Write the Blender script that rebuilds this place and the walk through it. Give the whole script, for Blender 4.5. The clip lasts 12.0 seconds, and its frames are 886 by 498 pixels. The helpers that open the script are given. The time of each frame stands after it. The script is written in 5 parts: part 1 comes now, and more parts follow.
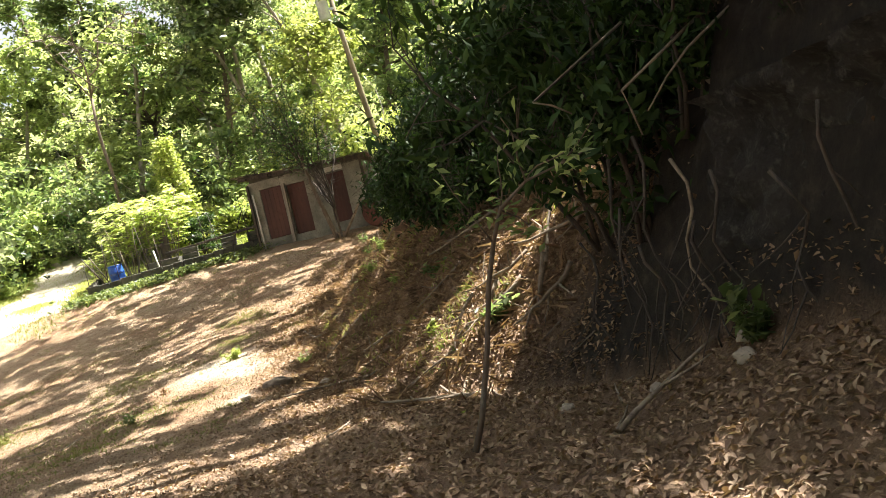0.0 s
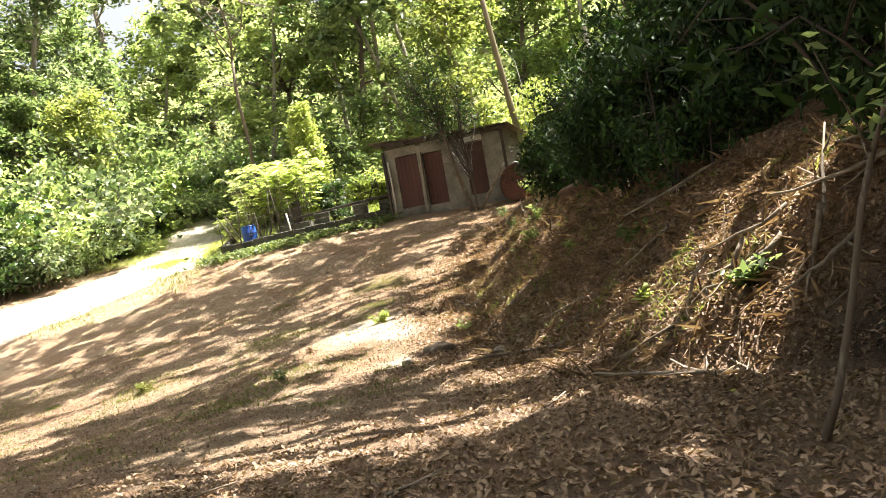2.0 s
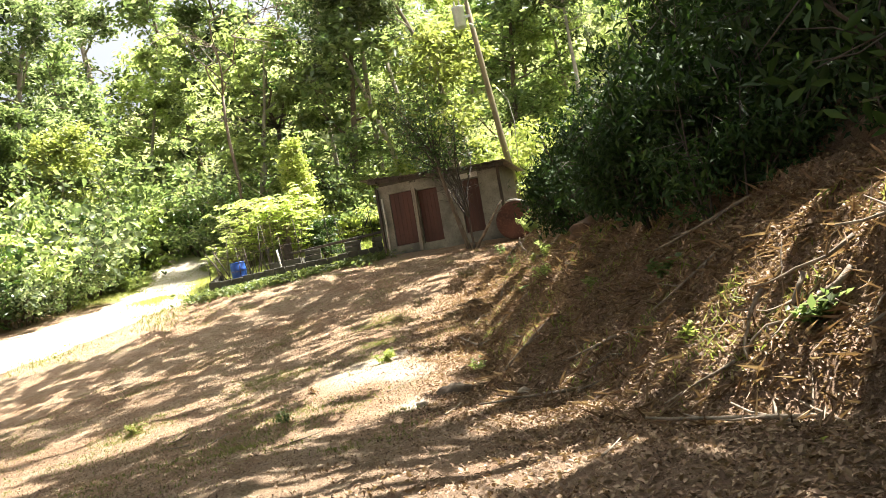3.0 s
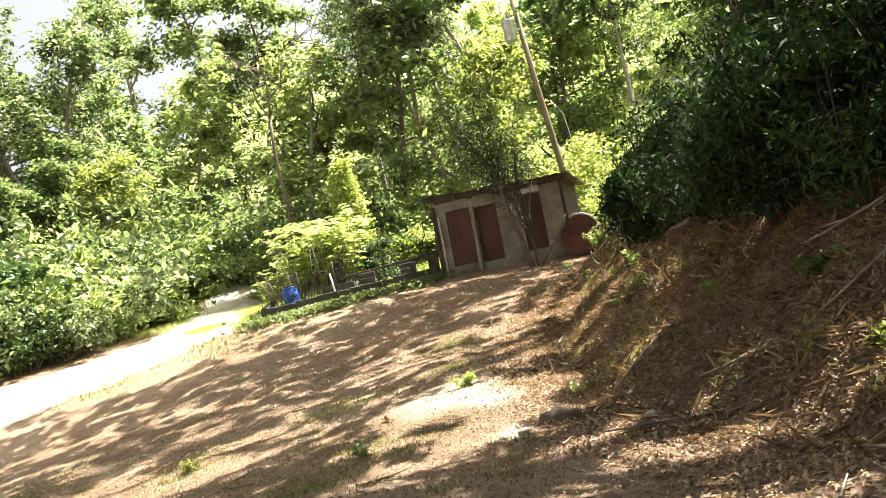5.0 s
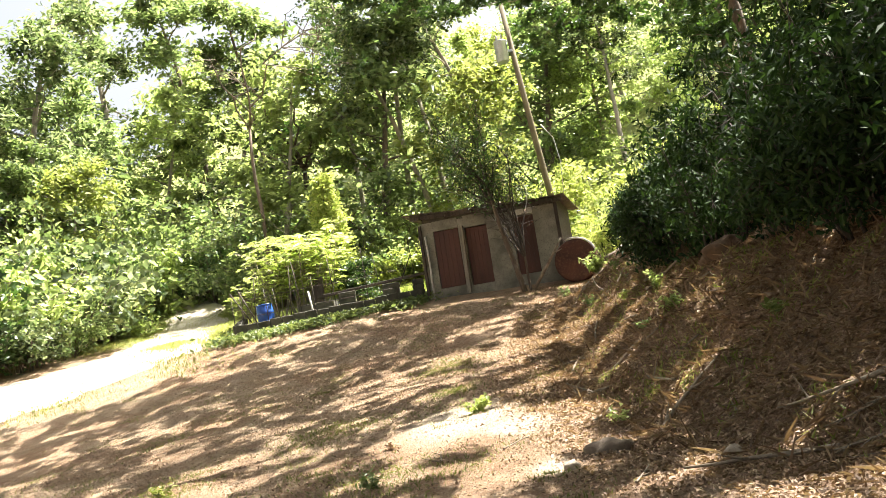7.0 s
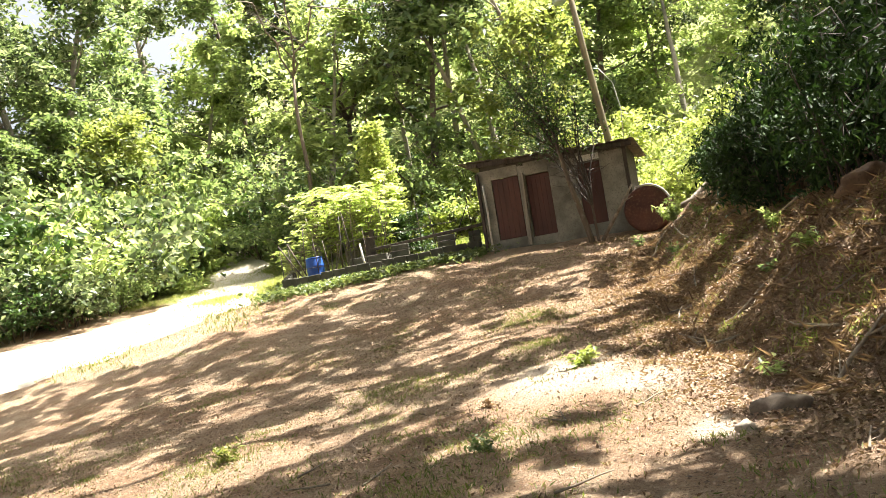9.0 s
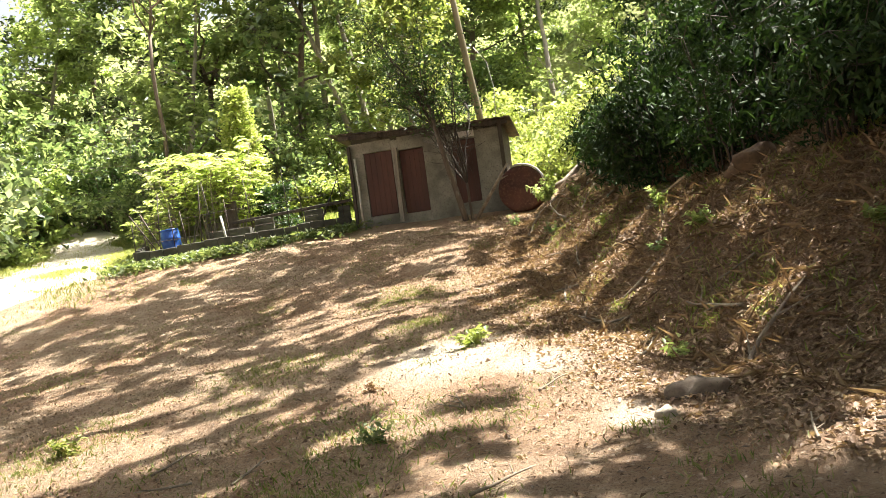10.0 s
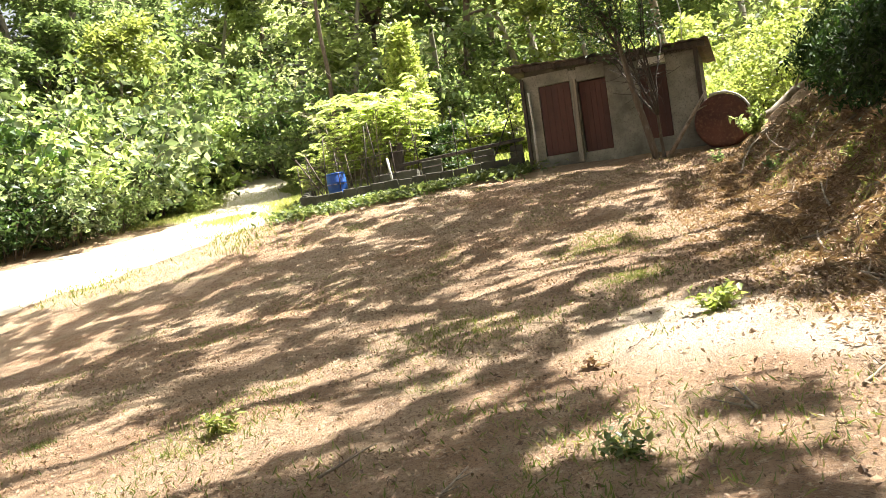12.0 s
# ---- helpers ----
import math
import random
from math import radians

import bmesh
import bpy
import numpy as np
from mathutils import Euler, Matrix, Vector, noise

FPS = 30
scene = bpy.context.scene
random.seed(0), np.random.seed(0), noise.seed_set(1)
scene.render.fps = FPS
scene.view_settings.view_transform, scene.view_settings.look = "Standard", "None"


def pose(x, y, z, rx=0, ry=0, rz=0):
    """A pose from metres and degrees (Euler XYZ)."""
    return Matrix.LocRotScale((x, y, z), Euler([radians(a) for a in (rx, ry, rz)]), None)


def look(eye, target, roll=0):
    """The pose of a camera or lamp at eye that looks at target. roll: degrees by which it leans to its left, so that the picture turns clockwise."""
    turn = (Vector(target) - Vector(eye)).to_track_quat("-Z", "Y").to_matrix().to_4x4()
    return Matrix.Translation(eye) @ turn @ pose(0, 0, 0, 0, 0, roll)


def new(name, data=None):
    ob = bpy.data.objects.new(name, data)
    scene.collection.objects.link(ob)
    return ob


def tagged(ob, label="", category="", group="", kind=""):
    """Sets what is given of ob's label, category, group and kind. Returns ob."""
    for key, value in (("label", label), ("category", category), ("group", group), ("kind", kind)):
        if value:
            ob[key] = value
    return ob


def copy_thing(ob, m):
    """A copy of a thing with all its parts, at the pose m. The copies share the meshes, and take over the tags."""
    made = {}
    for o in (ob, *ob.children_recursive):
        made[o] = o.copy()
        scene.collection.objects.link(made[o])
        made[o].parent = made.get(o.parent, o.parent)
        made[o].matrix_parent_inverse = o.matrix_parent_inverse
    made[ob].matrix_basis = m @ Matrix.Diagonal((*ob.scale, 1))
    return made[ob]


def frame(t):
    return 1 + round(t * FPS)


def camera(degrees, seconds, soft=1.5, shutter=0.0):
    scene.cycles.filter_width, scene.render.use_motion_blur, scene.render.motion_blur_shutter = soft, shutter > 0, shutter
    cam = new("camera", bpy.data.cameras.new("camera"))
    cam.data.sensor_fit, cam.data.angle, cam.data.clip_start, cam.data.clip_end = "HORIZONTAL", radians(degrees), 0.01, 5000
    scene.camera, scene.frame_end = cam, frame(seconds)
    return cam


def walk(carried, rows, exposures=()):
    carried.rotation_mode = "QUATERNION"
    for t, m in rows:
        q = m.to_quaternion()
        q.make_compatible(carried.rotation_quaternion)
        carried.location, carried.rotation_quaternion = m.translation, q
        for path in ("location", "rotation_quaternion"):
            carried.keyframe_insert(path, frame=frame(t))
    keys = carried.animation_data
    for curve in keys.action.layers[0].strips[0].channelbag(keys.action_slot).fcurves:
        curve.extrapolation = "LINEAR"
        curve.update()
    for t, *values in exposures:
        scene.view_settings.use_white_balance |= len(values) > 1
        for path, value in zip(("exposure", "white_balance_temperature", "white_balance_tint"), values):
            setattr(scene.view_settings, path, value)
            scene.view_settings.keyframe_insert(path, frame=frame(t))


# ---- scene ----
cam = camera(56.8, 12.0, soft=0.8)
METRES, EYE, TILT, LEAN, TURN = 11.0, 1.45, 0.0, 15.0, 0.0
ROWS = [
    (0.0, 0.0, 0.0, 0.0, 0.0, 0.0, -0.0),
    (0.5, -0.0282, 0.0282, -0.0113, 4.46, 1.3, -4.05),
    (1.0, -0.0561, 0.0675, -0.0241, 6.02, 0.16, -3.77),
    (1.5, -0.0881, 0.0922, -0.0358, 9.87, -1.17, -5.04),
    (2.0, -0.1078, 0.1187, -0.0431, 7.41, -1.1, -3.49),
    (2.5, -0.1362, 0.144, -0.0463, 5.68, 0.29, -3.67),
    (4.5, -0.2114, 0.2597, -0.0764, 8.54, 4.1, -4.61),
    (5.0, -0.2357, 0.2992, -0.0803, 9.04, 3.62, -2.71),
    (5.5, -0.2594, 0.3278, -0.0901, 9.51, 4.83, -4.18),
    (6.0, -0.2767, 0.3631, -0.0958, 7.94, 5.19, -3.42),
    (6.5, -0.2999, 0.3906, -0.1004, 7.08, 6.23, -4.76),
    (8.5, -0.3855, 0.5213, -0.132, 4.75, 3.96, -3.78),
    (9.0, -0.4118, 0.5542, -0.1374, 8.77, 3.12, -4.9),
    (9.5, -0.4277, 0.5892, -0.1427, 0.74, 4.86, -6.75),
    (10.0, -0.444, 0.6353, -0.147, -1.0, 2.71, -5.84),
    (10.5, -0.461, 0.6787, -0.1493, 6.84, 4.22, -7.11),
    (11.0, -0.4644, 0.7308, -0.1512, 1.5, 4.06, -4.24),
    (11.5, -0.4856, 0.7784, -0.1544, 7.41, 0.53, -7.05),
    (12.0, -0.5028, 0.8214, -0.1551, 10.07, -2.12, -5.81),
]
walk(cam, [(t, pose(0, 0, EYE, TILT, LEAN, TURN) @ pose(METRES * x, METRES * y, METRES * z, 90 + pitch, roll, yaw)) for t, x, y, z, yaw, pitch, roll in ROWS])

# ---- light ----
SUN_AZ, SUN_EL = radians(58.0), radians(64.5)      # azimuth from +y towards +x
world = bpy.data.worlds.new("world")
scene.world = world
world.use_nodes = True
wn, wl = world.node_tree.nodes, world.node_tree.links
sky = wn.new("ShaderNodeTexSky")
sky.sky_type, sky.sun_disc = "NISHITA", False
sky.sun_elevation, sky.sun_rotation = SUN_EL, SUN_AZ
sky.air_density, sky.dust_density = 1.0, 8.0
haze = wn.new("ShaderNodeHueSaturation")      # a humid, whitish sky
haze.inputs["Saturation"].default_value = 0.35
wl.new(sky.outputs[0], haze.inputs["Color"])
wl.new(haze.outputs[0], wn["Background"].inputs[0])
wn["Background"].inputs[1].default_value = 0.062
sun_dir = Vector((math.sin(SUN_AZ) * math.cos(SUN_EL), math.cos(SUN_AZ) * math.cos(SUN_EL), math.sin(SUN_EL)))
sun = new("sun", bpy.data.lights.new("sun", "SUN"))
sun.data.energy, sun.data.angle, sun.data.color = 5.0, radians(0.45), (1.0, 0.955, 0.885)
sun.matrix_world = look(sun_dir * 100, (0, 0, 0))
scene.view_settings.exposure = 2.4


# ---- materials ----
def nodes(name):
    m = bpy.data.materials.new(name)
    m.use_nodes = True
    return m, m.node_tree.nodes, m.node_tree.links, m.node_tree.nodes["Principled BSDF"]


def ramp(n, stops):
    r = n.new("ShaderNodeValToRGB")
    while len(r.color_ramp.elements) < len(stops):
        r.color_ramp.elements.new(0.5)
    for e, (p, c) in zip(r.color_ramp.elements, stops):
        e.position, e.color = p, (*c, 1)
    return r


def noise_tex(n, l, scale, detail=6, rough=0.6, stretch=(1, 1, 1), coords="Object"):
    tc, mp, t = n.new("ShaderNodeTexCoord"), n.new("ShaderNodeMapping"), n.new("ShaderNodeTexNoise")
    mp.inputs["Scale"].default_value = stretch
    t.inputs["Scale"].default_value, t.inputs["Detail"].default_value, t.inputs["Roughness"].default_value = scale, detail, rough
    l.new(n.new("ShaderNodeNewGeometry").outputs["Position"] if coords == "World" else tc.outputs[coords], mp.inputs[0])
    l.new(mp.outputs[0], t.inputs["Vector"])
    return t


def mix(n, l, fac, a, b, blend="MIX"):
    m = n.new("ShaderNodeMix")
    m.data_type, m.blend_type = "RGBA", blend
    for sock, v in ((m.inputs[0], fac), (m.inputs[6], a), (m.inputs[7], b)):
        if isinstance(v, (int, float)):
            sock.default_value = v
        elif isinstance(v, tuple):
            sock.default_value = (*v, 1)
        else:
            l.new(v, sock)
    return m.outputs[2]


def surface(name, dark, light, stain, scale=3.0, fine=40.0, rough=0.85, metal=0.0, bump=0.3, stretch=(1, 1, 1), depth=0.01, coords="Object"):
    """Two tones at a large scale, stains, fine grain and relief."""
    m, n, l, p = nodes(name)
    big = noise_tex(n, l, scale, 5, 0.6, stretch, coords)
    small = noise_tex(n, l, fine, 6, 0.7, stretch, coords)
    c = ramp(n, [(0.35, dark), (0.65, light)])
    l.new(big.outputs[0], c.inputs[0])
    s = ramp(n, [(0.52, (0, 0, 0)), (0.7, (1, 1, 1))])
    l.new(small.outputs[0], s.inputs[0])
    col = mix(n, l, s.outputs[0], c.outputs[0], stain)
    l.new(col, p.inputs["Base Color"])
    b = n.new("ShaderNodeBump")
    b.inputs["Strength"].default_value, b.inputs["Distance"].default_value = bump, depth
    l.new(small.outputs[0], b.inputs["Height"])
    l.new(b.outputs[0], p.inputs["Normal"])
    p.inputs["Roughness"].default_value, p.inputs["Metallic"].default_value = rough, metal
    return m


def leaf_material(name, tones, thin=0.45, rough=0.45, gloss=0.5):
    """Leaf: tones from leaf to leaf, light passing through the blade."""
    m, n, l, p = nodes(name)
    g, o = n.new("ShaderNodeNewGeometry"), n.new("ShaderNodeObjectInfo")
    r = ramp(n, [(i / (len(tones) - 1), c) for i, c in enumerate(tones)])
    l.new(g.outputs["Random Per Island"], r.inputs[0])
    hs = n.new("ShaderNodeHueSaturation")
    mr = n.new("ShaderNodeMapRange")
    mr.inputs["To Min"].default_value, mr.inputs["To Max"].default_value = 0.75, 1.25
    l.new(o.outputs["Random"], mr.inputs["Value"])
    l.new(mr.outputs[0], hs.inputs["Value"])
    l.new(r.outputs[0], hs.inputs["Color"])
    l.new(hs.outputs[0], p.inputs["Base Color"])
    p.inputs["Roughness"].default_value, p.inputs["Specular IOR Level"].default_value = rough, gloss
    tr, ms = n.new("ShaderNodeBsdfTranslucent"), n.new("ShaderNodeMixShader")
    warm = mix(n, l, 1.0, hs.outputs[0], (1.0, 1.0, 0.65), "MULTIPLY")
    br = n.new("ShaderNodeVectorMath")
    br.operation = "SCALE"
    br.inputs["Scale"].default_value = 1.6
    l.new(warm, br.inputs[0])
    l.new(br.outputs[0], tr.inputs[0])
    ms.inputs[0].default_value = thin
    l.new(p.outputs[0], ms.inputs[1])
    l.new(tr.outputs[0], ms.inputs[2])
    l.new(ms.outputs[0], n["Material Output"].inputs[0])
    return m


LEAF_DARK = leaf_material("leaf_dark", [(0.025, 0.05, 0.012), (0.045, 0.09, 0.02), (0.07, 0.13, 0.03)], 0.25, 0.5)
LEAF_MID = leaf_material("leaf_mid", [(0.08, 0.118, 0.048), (0.13, 0.178, 0.075), (0.23, 0.275, 0.135)], 0.62, 0.34)
LEAF_LIGHT = leaf_material("leaf_light", [(0.15, 0.195, 0.074), (0.24, 0.295, 0.12), (0.36, 0.41, 0.21)], 0.66, 0.34)
LEAF_GREY = leaf_material("leaf_grey", [(0.045, 0.068, 0.03), (0.095, 0.128, 0.06), (0.26, 0.3, 0.185)], 0.5, 0.26)
LEAF_YELLOW = leaf_material("leaf_yellow", [(0.16, 0.205, 0.05), (0.245, 0.285, 0.08), (0.35, 0.37, 0.165)], 0.55)
LEAF_PALE = leaf_material("leaf_pale", [(0.2, 0.26, 0.07), (0.36, 0.42, 0.15), (0.52, 0.57, 0.3)], 0.55, 0.3)
# Dark leaves; the deep shade on the bank is put into these tones
LEAF_BANK_SHADED = leaf_material("leaf_bank_shaded", [(0.011, 0.026, 0.006), (0.022, 0.047, 0.01), (0.042, 0.082, 0.02)], 0.15, 0.68, 0.25)
GRASS_SUN = leaf_material("sunny_grass", [(0.2, 0.24, 0.07), (0.3, 0.33, 0.12), (0.42, 0.42, 0.2)], 0.5, 0.5)
GRASS = leaf_material("grass_blade", [(0.1, 0.13, 0.03), (0.18, 0.21, 0.05), (0.32, 0.28, 0.14)], 0.45, 0.6)
DRY_LEAF = leaf_material("dry_leaf", [(0.12, 0.07, 0.04), (0.22, 0.135, 0.075), (0.31, 0.2, 0.118), (0.4, 0.29, 0.185), (0.18, 0.1, 0.055)], 0.15, 0.7)
BARK = surface("bark", (0.07, 0.05, 0.035), (0.16, 0.12, 0.085), (0.22, 0.2, 0.16), 2.0, 18, 0.9, 0, 0.7, (1, 1, 0.2), 0.02)
BARK_PALE = surface("pale_bark", (0.22, 0.19, 0.15), (0.36, 0.32, 0.25), (0.12, 0.1, 0.08), 2.0, 18, 0.9, 0, 0.6, (1, 1, 0.25), 0.02)
CONCRETE = surface("concrete_block", (0.12, 0.113, 0.088), (0.33, 0.315, 0.255), (0.12, 0.11, 0.085), 1.1, 22, 0.92, 0, 0.5, coords="World")
MOSSY = surface("mossy_concrete", (0.05, 0.047, 0.036), (0.11, 0.1, 0.08), (0.07, 0.08, 0.035), 2.5, 25, 0.95, 0, 0.5)
MORTAR = surface("mortar", (0.12, 0.113, 0.088), (0.33, 0.315, 0.255), (0.12, 0.11, 0.085), 1.1, 22, 0.95, coords="World")
RED_DOOR = surface("red_door_paint", (0.06, 0.026, 0.019), (0.1, 0.04, 0.028), (0.06, 0.03, 0.022), 1.6, 14, 0.75, 0, 0.25, (1, 1, 0.25))
WOOD_GREY = surface("weathered_wood", (0.17, 0.15, 0.12), (0.34, 0.3, 0.24), (0.1, 0.08, 0.06), 3, 30, 0.85, 0, 0.5, (4, 4, 0.4))
WOOD_DARK = surface("dark_wood", (0.035, 0.028, 0.022), (0.08, 0.06, 0.045), (0.12, 0.1, 0.08), 3, 30, 0.85, 0, 0.5, (4, 4, 0.4))
ROOF_SHEET = surface("rusty_roof_sheet", (0.06, 0.045, 0.035), (0.15, 0.1, 0.07), (0.2, 0.17, 0.14), 1.5, 12, 0.7, 0.3, 0.3)
RUST = surface("rust", (0.06, 0.025, 0.018), (0.11, 0.042, 0.028), (0.16, 0.08, 0.05), 2.0, 16, 0.8, 0.2, 0.4)
RIM = surface("pale_worn_rim", (0.3, 0.28, 0.25), (0.5, 0.47, 0.42), (0.2, 0.12, 0.08), 4, 30, 0.7, 0.2)
WHITE_PAINT = surface("white_paint", (0.6, 0.57, 0.5), (0.75, 0.73, 0.68), (0.35, 0.3, 0.24), 3, 20, 0.7)
BLUE_PLASTIC = surface("blue_plastic", (0.012, 0.06, 0.3), (0.02, 0.1, 0.42), (0.05, 0.12, 0.3), 2, 20, 0.4, 0, 0.08)
GREY_METAL = surface("grey_metal", (0.42, 0.45, 0.48), (0.55, 0.58, 0.6), (0.3, 0.3, 0.3), 3, 20, 0.45, 0.3, 0.1)
IRON_ROD = surface("iron_rod", (0.03, 0.025, 0.022), (0.07, 0.05, 0.04), (0.12, 0.06, 0.04), 5, 40, 0.7, 0.4)
STONE = surface("pale_stone", (0.26, 0.21, 0.155), (0.42, 0.36, 0.28), (0.16, 0.13, 0.1), 5, 35, 0.9, 0, 0.7)
# Dark earth, with the undercut's deep shade put into the near-black colour
SHADED_FACE = surface("shaded_earth_rock_face", (0.01, 0.0085, 0.007), (0.028, 0.024, 0.019), (0.075, 0.068, 0.058), 2.2, 14, 0.95, 0, 0.9, (1, 1, 1), 0.08)
POLE_WOOD = surface("pole_wood", (0.12, 0.095, 0.055), (0.22, 0.18, 0.1), (0.15, 0.11, 0.07), 3, 20, 0.85, 0, 0.4, (3, 3, 0.3))
DEAD_WOOD = surface("dead_wood", (0.12, 0.09, 0.06), (0.3, 0.24, 0.17), (0.1, 0.07, 0.05), 6, 40, 0.85, 0, 0.5)


def ground_material():
    m, n, l, p = nodes("bare_earth")
    big, mid, fine = noise_tex(n, l, 0.35, 5), noise_tex(n, l, 2.5, 6, 0.65), noise_tex(n, l, 46, 6, 0.8)
    dirt = ramp(n, [(0.3, (0.16, 0.09, 0.045)), (0.5, (0.34, 0.222, 0.122)), (0.7, (0.54, 0.42, 0.28))])
    l.new(mid.outputs[0], dirt.inputs[0])
    red = ramp(n, [(0.4, (0.38, 0.2, 0.1)), (0.62, (0.44, 0.325, 0.205))])
    l.new(big.outputs[0], red.inputs[0])
    c = mix(n, l, 0.45, dirt.outputs[0], red.outputs[0])
    fleck = ramp(n, [(0.52, (0, 0, 0)), (0.58, (0.85, 0.85, 0.85))])
    l.new(fine.outputs[0], fleck.inputs[0])
    c = mix(n, l, fleck.outputs[0], c, (0.15, 0.085, 0.048))
    crumb = noise_tex(n, l, 17, 8, 0.8)
    pale = ramp(n, [(0.55, (0, 0, 0)), (0.62, (0.75, 0.75, 0.75))])
    l.new(crumb.outputs[0], pale.inputs[0])
    c = mix(n, l, pale.outputs[0], c, (0.6, 0.475, 0.33))
    moss = noise_tex(n, l, 0.9, 8, 0.75)
    mr = ramp(n, [(0.56, (0, 0, 0)), (0.7, (0.6, 0.6, 0.6))])
    l.new(moss.outputs[0], mr.inputs[0])
    c = mix(n, l, mr.outputs[0], c, (0.13, 0.13, 0.05))
    a = n.new("ShaderNodeAttribute")
    a.attribute_name = "litter"
    lit = ramp(n, [(0.35, (0.11, 0.066, 0.04)), (0.5, (0.28, 0.172, 0.1)), (0.68, (0.45, 0.32, 0.2))])
    l.new(fine.outputs[0], lit.inputs[0])
    c = mix(n, l, a.outputs["Fac"], c, lit.outputs[0])
    # Whitens the pale soil patches: sunlight put into the ground colour
    sn = n.new("ShaderNodeAttribute")
    sn.attribute_name = "sunny_soil"
    sr = ramp(n, [(0.38, (0.36, 0.27, 0.18)), (0.52, (0.64, 0.55, 0.43))])
    l.new(fine.outputs[0], sr.inputs[0])
    c = mix(n, l, sn.outputs["Fac"], c, sr.outputs[0])
    g = n.new("ShaderNodeAttribute")
    g.attribute_name = "grass"
    gr = ramp(n, [(0.35, (0.15, 0.18, 0.04)), (0.65, (0.33, 0.35, 0.1))])
    l.new(mid.outputs[0], gr.inputs[0])
    c = mix(n, l, g.outputs["Fac"], c, gr.outputs[0])
    # Steep part of the bank: recess shade mixed in as near-black earth
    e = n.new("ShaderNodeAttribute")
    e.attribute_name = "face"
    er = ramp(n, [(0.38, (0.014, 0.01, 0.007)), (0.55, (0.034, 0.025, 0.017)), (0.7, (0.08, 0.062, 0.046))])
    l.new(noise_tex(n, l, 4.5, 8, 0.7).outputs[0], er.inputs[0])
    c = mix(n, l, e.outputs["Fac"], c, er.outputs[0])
    l.new(c, p.inputs["Base Color"])
    p.inputs["Roughness"].default_value = 0.95
    b = n.new("ShaderNodeBump")
    b.inputs["Strength"].default_value, b.inputs["Distance"].default_value = 1.0, 0.07
    hh = n.new("ShaderNodeMath")
    l.new(fine.outputs[0], hh.inputs[0])
    l.new(crumb.outputs[0], hh.inputs[1])
    l.new(hh.outputs[0], b.inputs["Height"])
    l.new(b.outputs[0], p.inputs["Normal"])
    return m


GROUND = ground_material()
ROAD = surface("pale_dirt_road", (0.42, 0.36, 0.27), (0.58, 0.52, 0.42), (0.3, 0.24, 0.16), 0.8, 25, 0.95, 0, 0.4, (1, 1, 1), 0.02)

# ---- terrain ----
YARD_Y = (-60, 0, 6, 9, 13, 15, 17.3, 19.4, 21.6, 24.5, 30, 33, 42, 55, 80, 140, 400)
YARD_Z = (0, 0, 0, -0.12, -0.05, 0.15, 0.4, 0.65, 1.0, 1.45, 2.65, 3.3, 4.7, 8, 24, 50, 62)
BANK_Y = (-60, 2, 5.5, 7.3, 9, 11, 13.5, 17, 20, 23, 27, 32, 40, 60)
BANK_X = (2.5, 2.35, 1.8, 0.9, -0.5, -1.4, -2.2, -2.9, -3.0, -2.7, -2.6, -1.4, 1, 8)
STEEP_Y, STEEP_S = (3, 6, 8, 9.5, 15, 22), (2.6, 2.4, 1.1, 0.75, 0.7, 0.6)


def height(x, y):
    """The ground's height: the yard rising away, the bank on one side, the road side a little lower."""
    x, y = np.asarray(x, float), np.asarray(y, float)
    z = np.interp(y, YARD_Y, YARD_Z)
    fade = np.clip((30 - y) / 8, 0, 1)
    z = z - fade * 0.06 * np.clip(-x - 5, 0, 12) + 0.075 * np.clip(-x - 20, 0, 14)
    z = z - np.clip((-x - 40) / 40, 0, 1) * np.clip(z, 0, 30) * 0.55
    dx = x - np.interp(y, BANK_Y, BANK_X)
    s = np.interp(y, STEEP_Y, STEEP_S)
    knee = np.interp(y, (8, 9.5, 17, 22), (1.4, 2.4, 2.3, 1.5))
    z = z + np.where(dx > 0, s * np.clip(dx, 0, knee) + 0.38 * np.clip(dx - knee, 0, 60), 0)
    z = z + 0.5 * np.clip((6.9 - y) / 1.5, 0, 1) * np.clip(x - 0.95, 0, 1.3)
    near = np.exp(-((x + 3) / 22) ** 2 - ((y - 16) / 24) ** 2)
    z = z + near * (0.035 * np.sin(1.9 * x + 0.8 * y) * np.sin(1.3 * y - 0.6 * x) + 0.02 * np.sin(4.7 * x - 2.1) * np.sin(4.1 * y + 0.7 * x) + 0.014 * np.sin(9.1 * x + 3.3 * y) * np.sin(10.3 * y - 2.7 * x + 2 * np.sin(1.7 * x)))
    rough = np.clip(dx / 0.6, 0, 1) * np.clip(near * 2, 0, 1)
    crag = np.clip((8 - y) / 1.5, 0, 1) * np.clip(y + 3, 0, 1) * np.clip((dx - 0.5) / 0.5, 0, 1) * np.clip(4 - dx, 0, 1)
    z = z + crag * (0.3 * np.sin(2.9 * y + 2.1 * x) * np.sin(3.7 * x - 1.3 * y) + 0.2 * np.sin(7.3 * y - 2 * x) * np.sin(6.1 * x + 3 * y) + 0.1 * np.sin(13 * y + 5 * x))
    return z + rough * (0.1 * np.sin(2.3 * y + 1.7 * x) * np.sin(3.1 * x - 0.5 * y) + 0.06 * np.sin(6.1 * y + 1.0) * np.sin(5.3 * x + 2.0 * y))
# ---- end of terrain ----


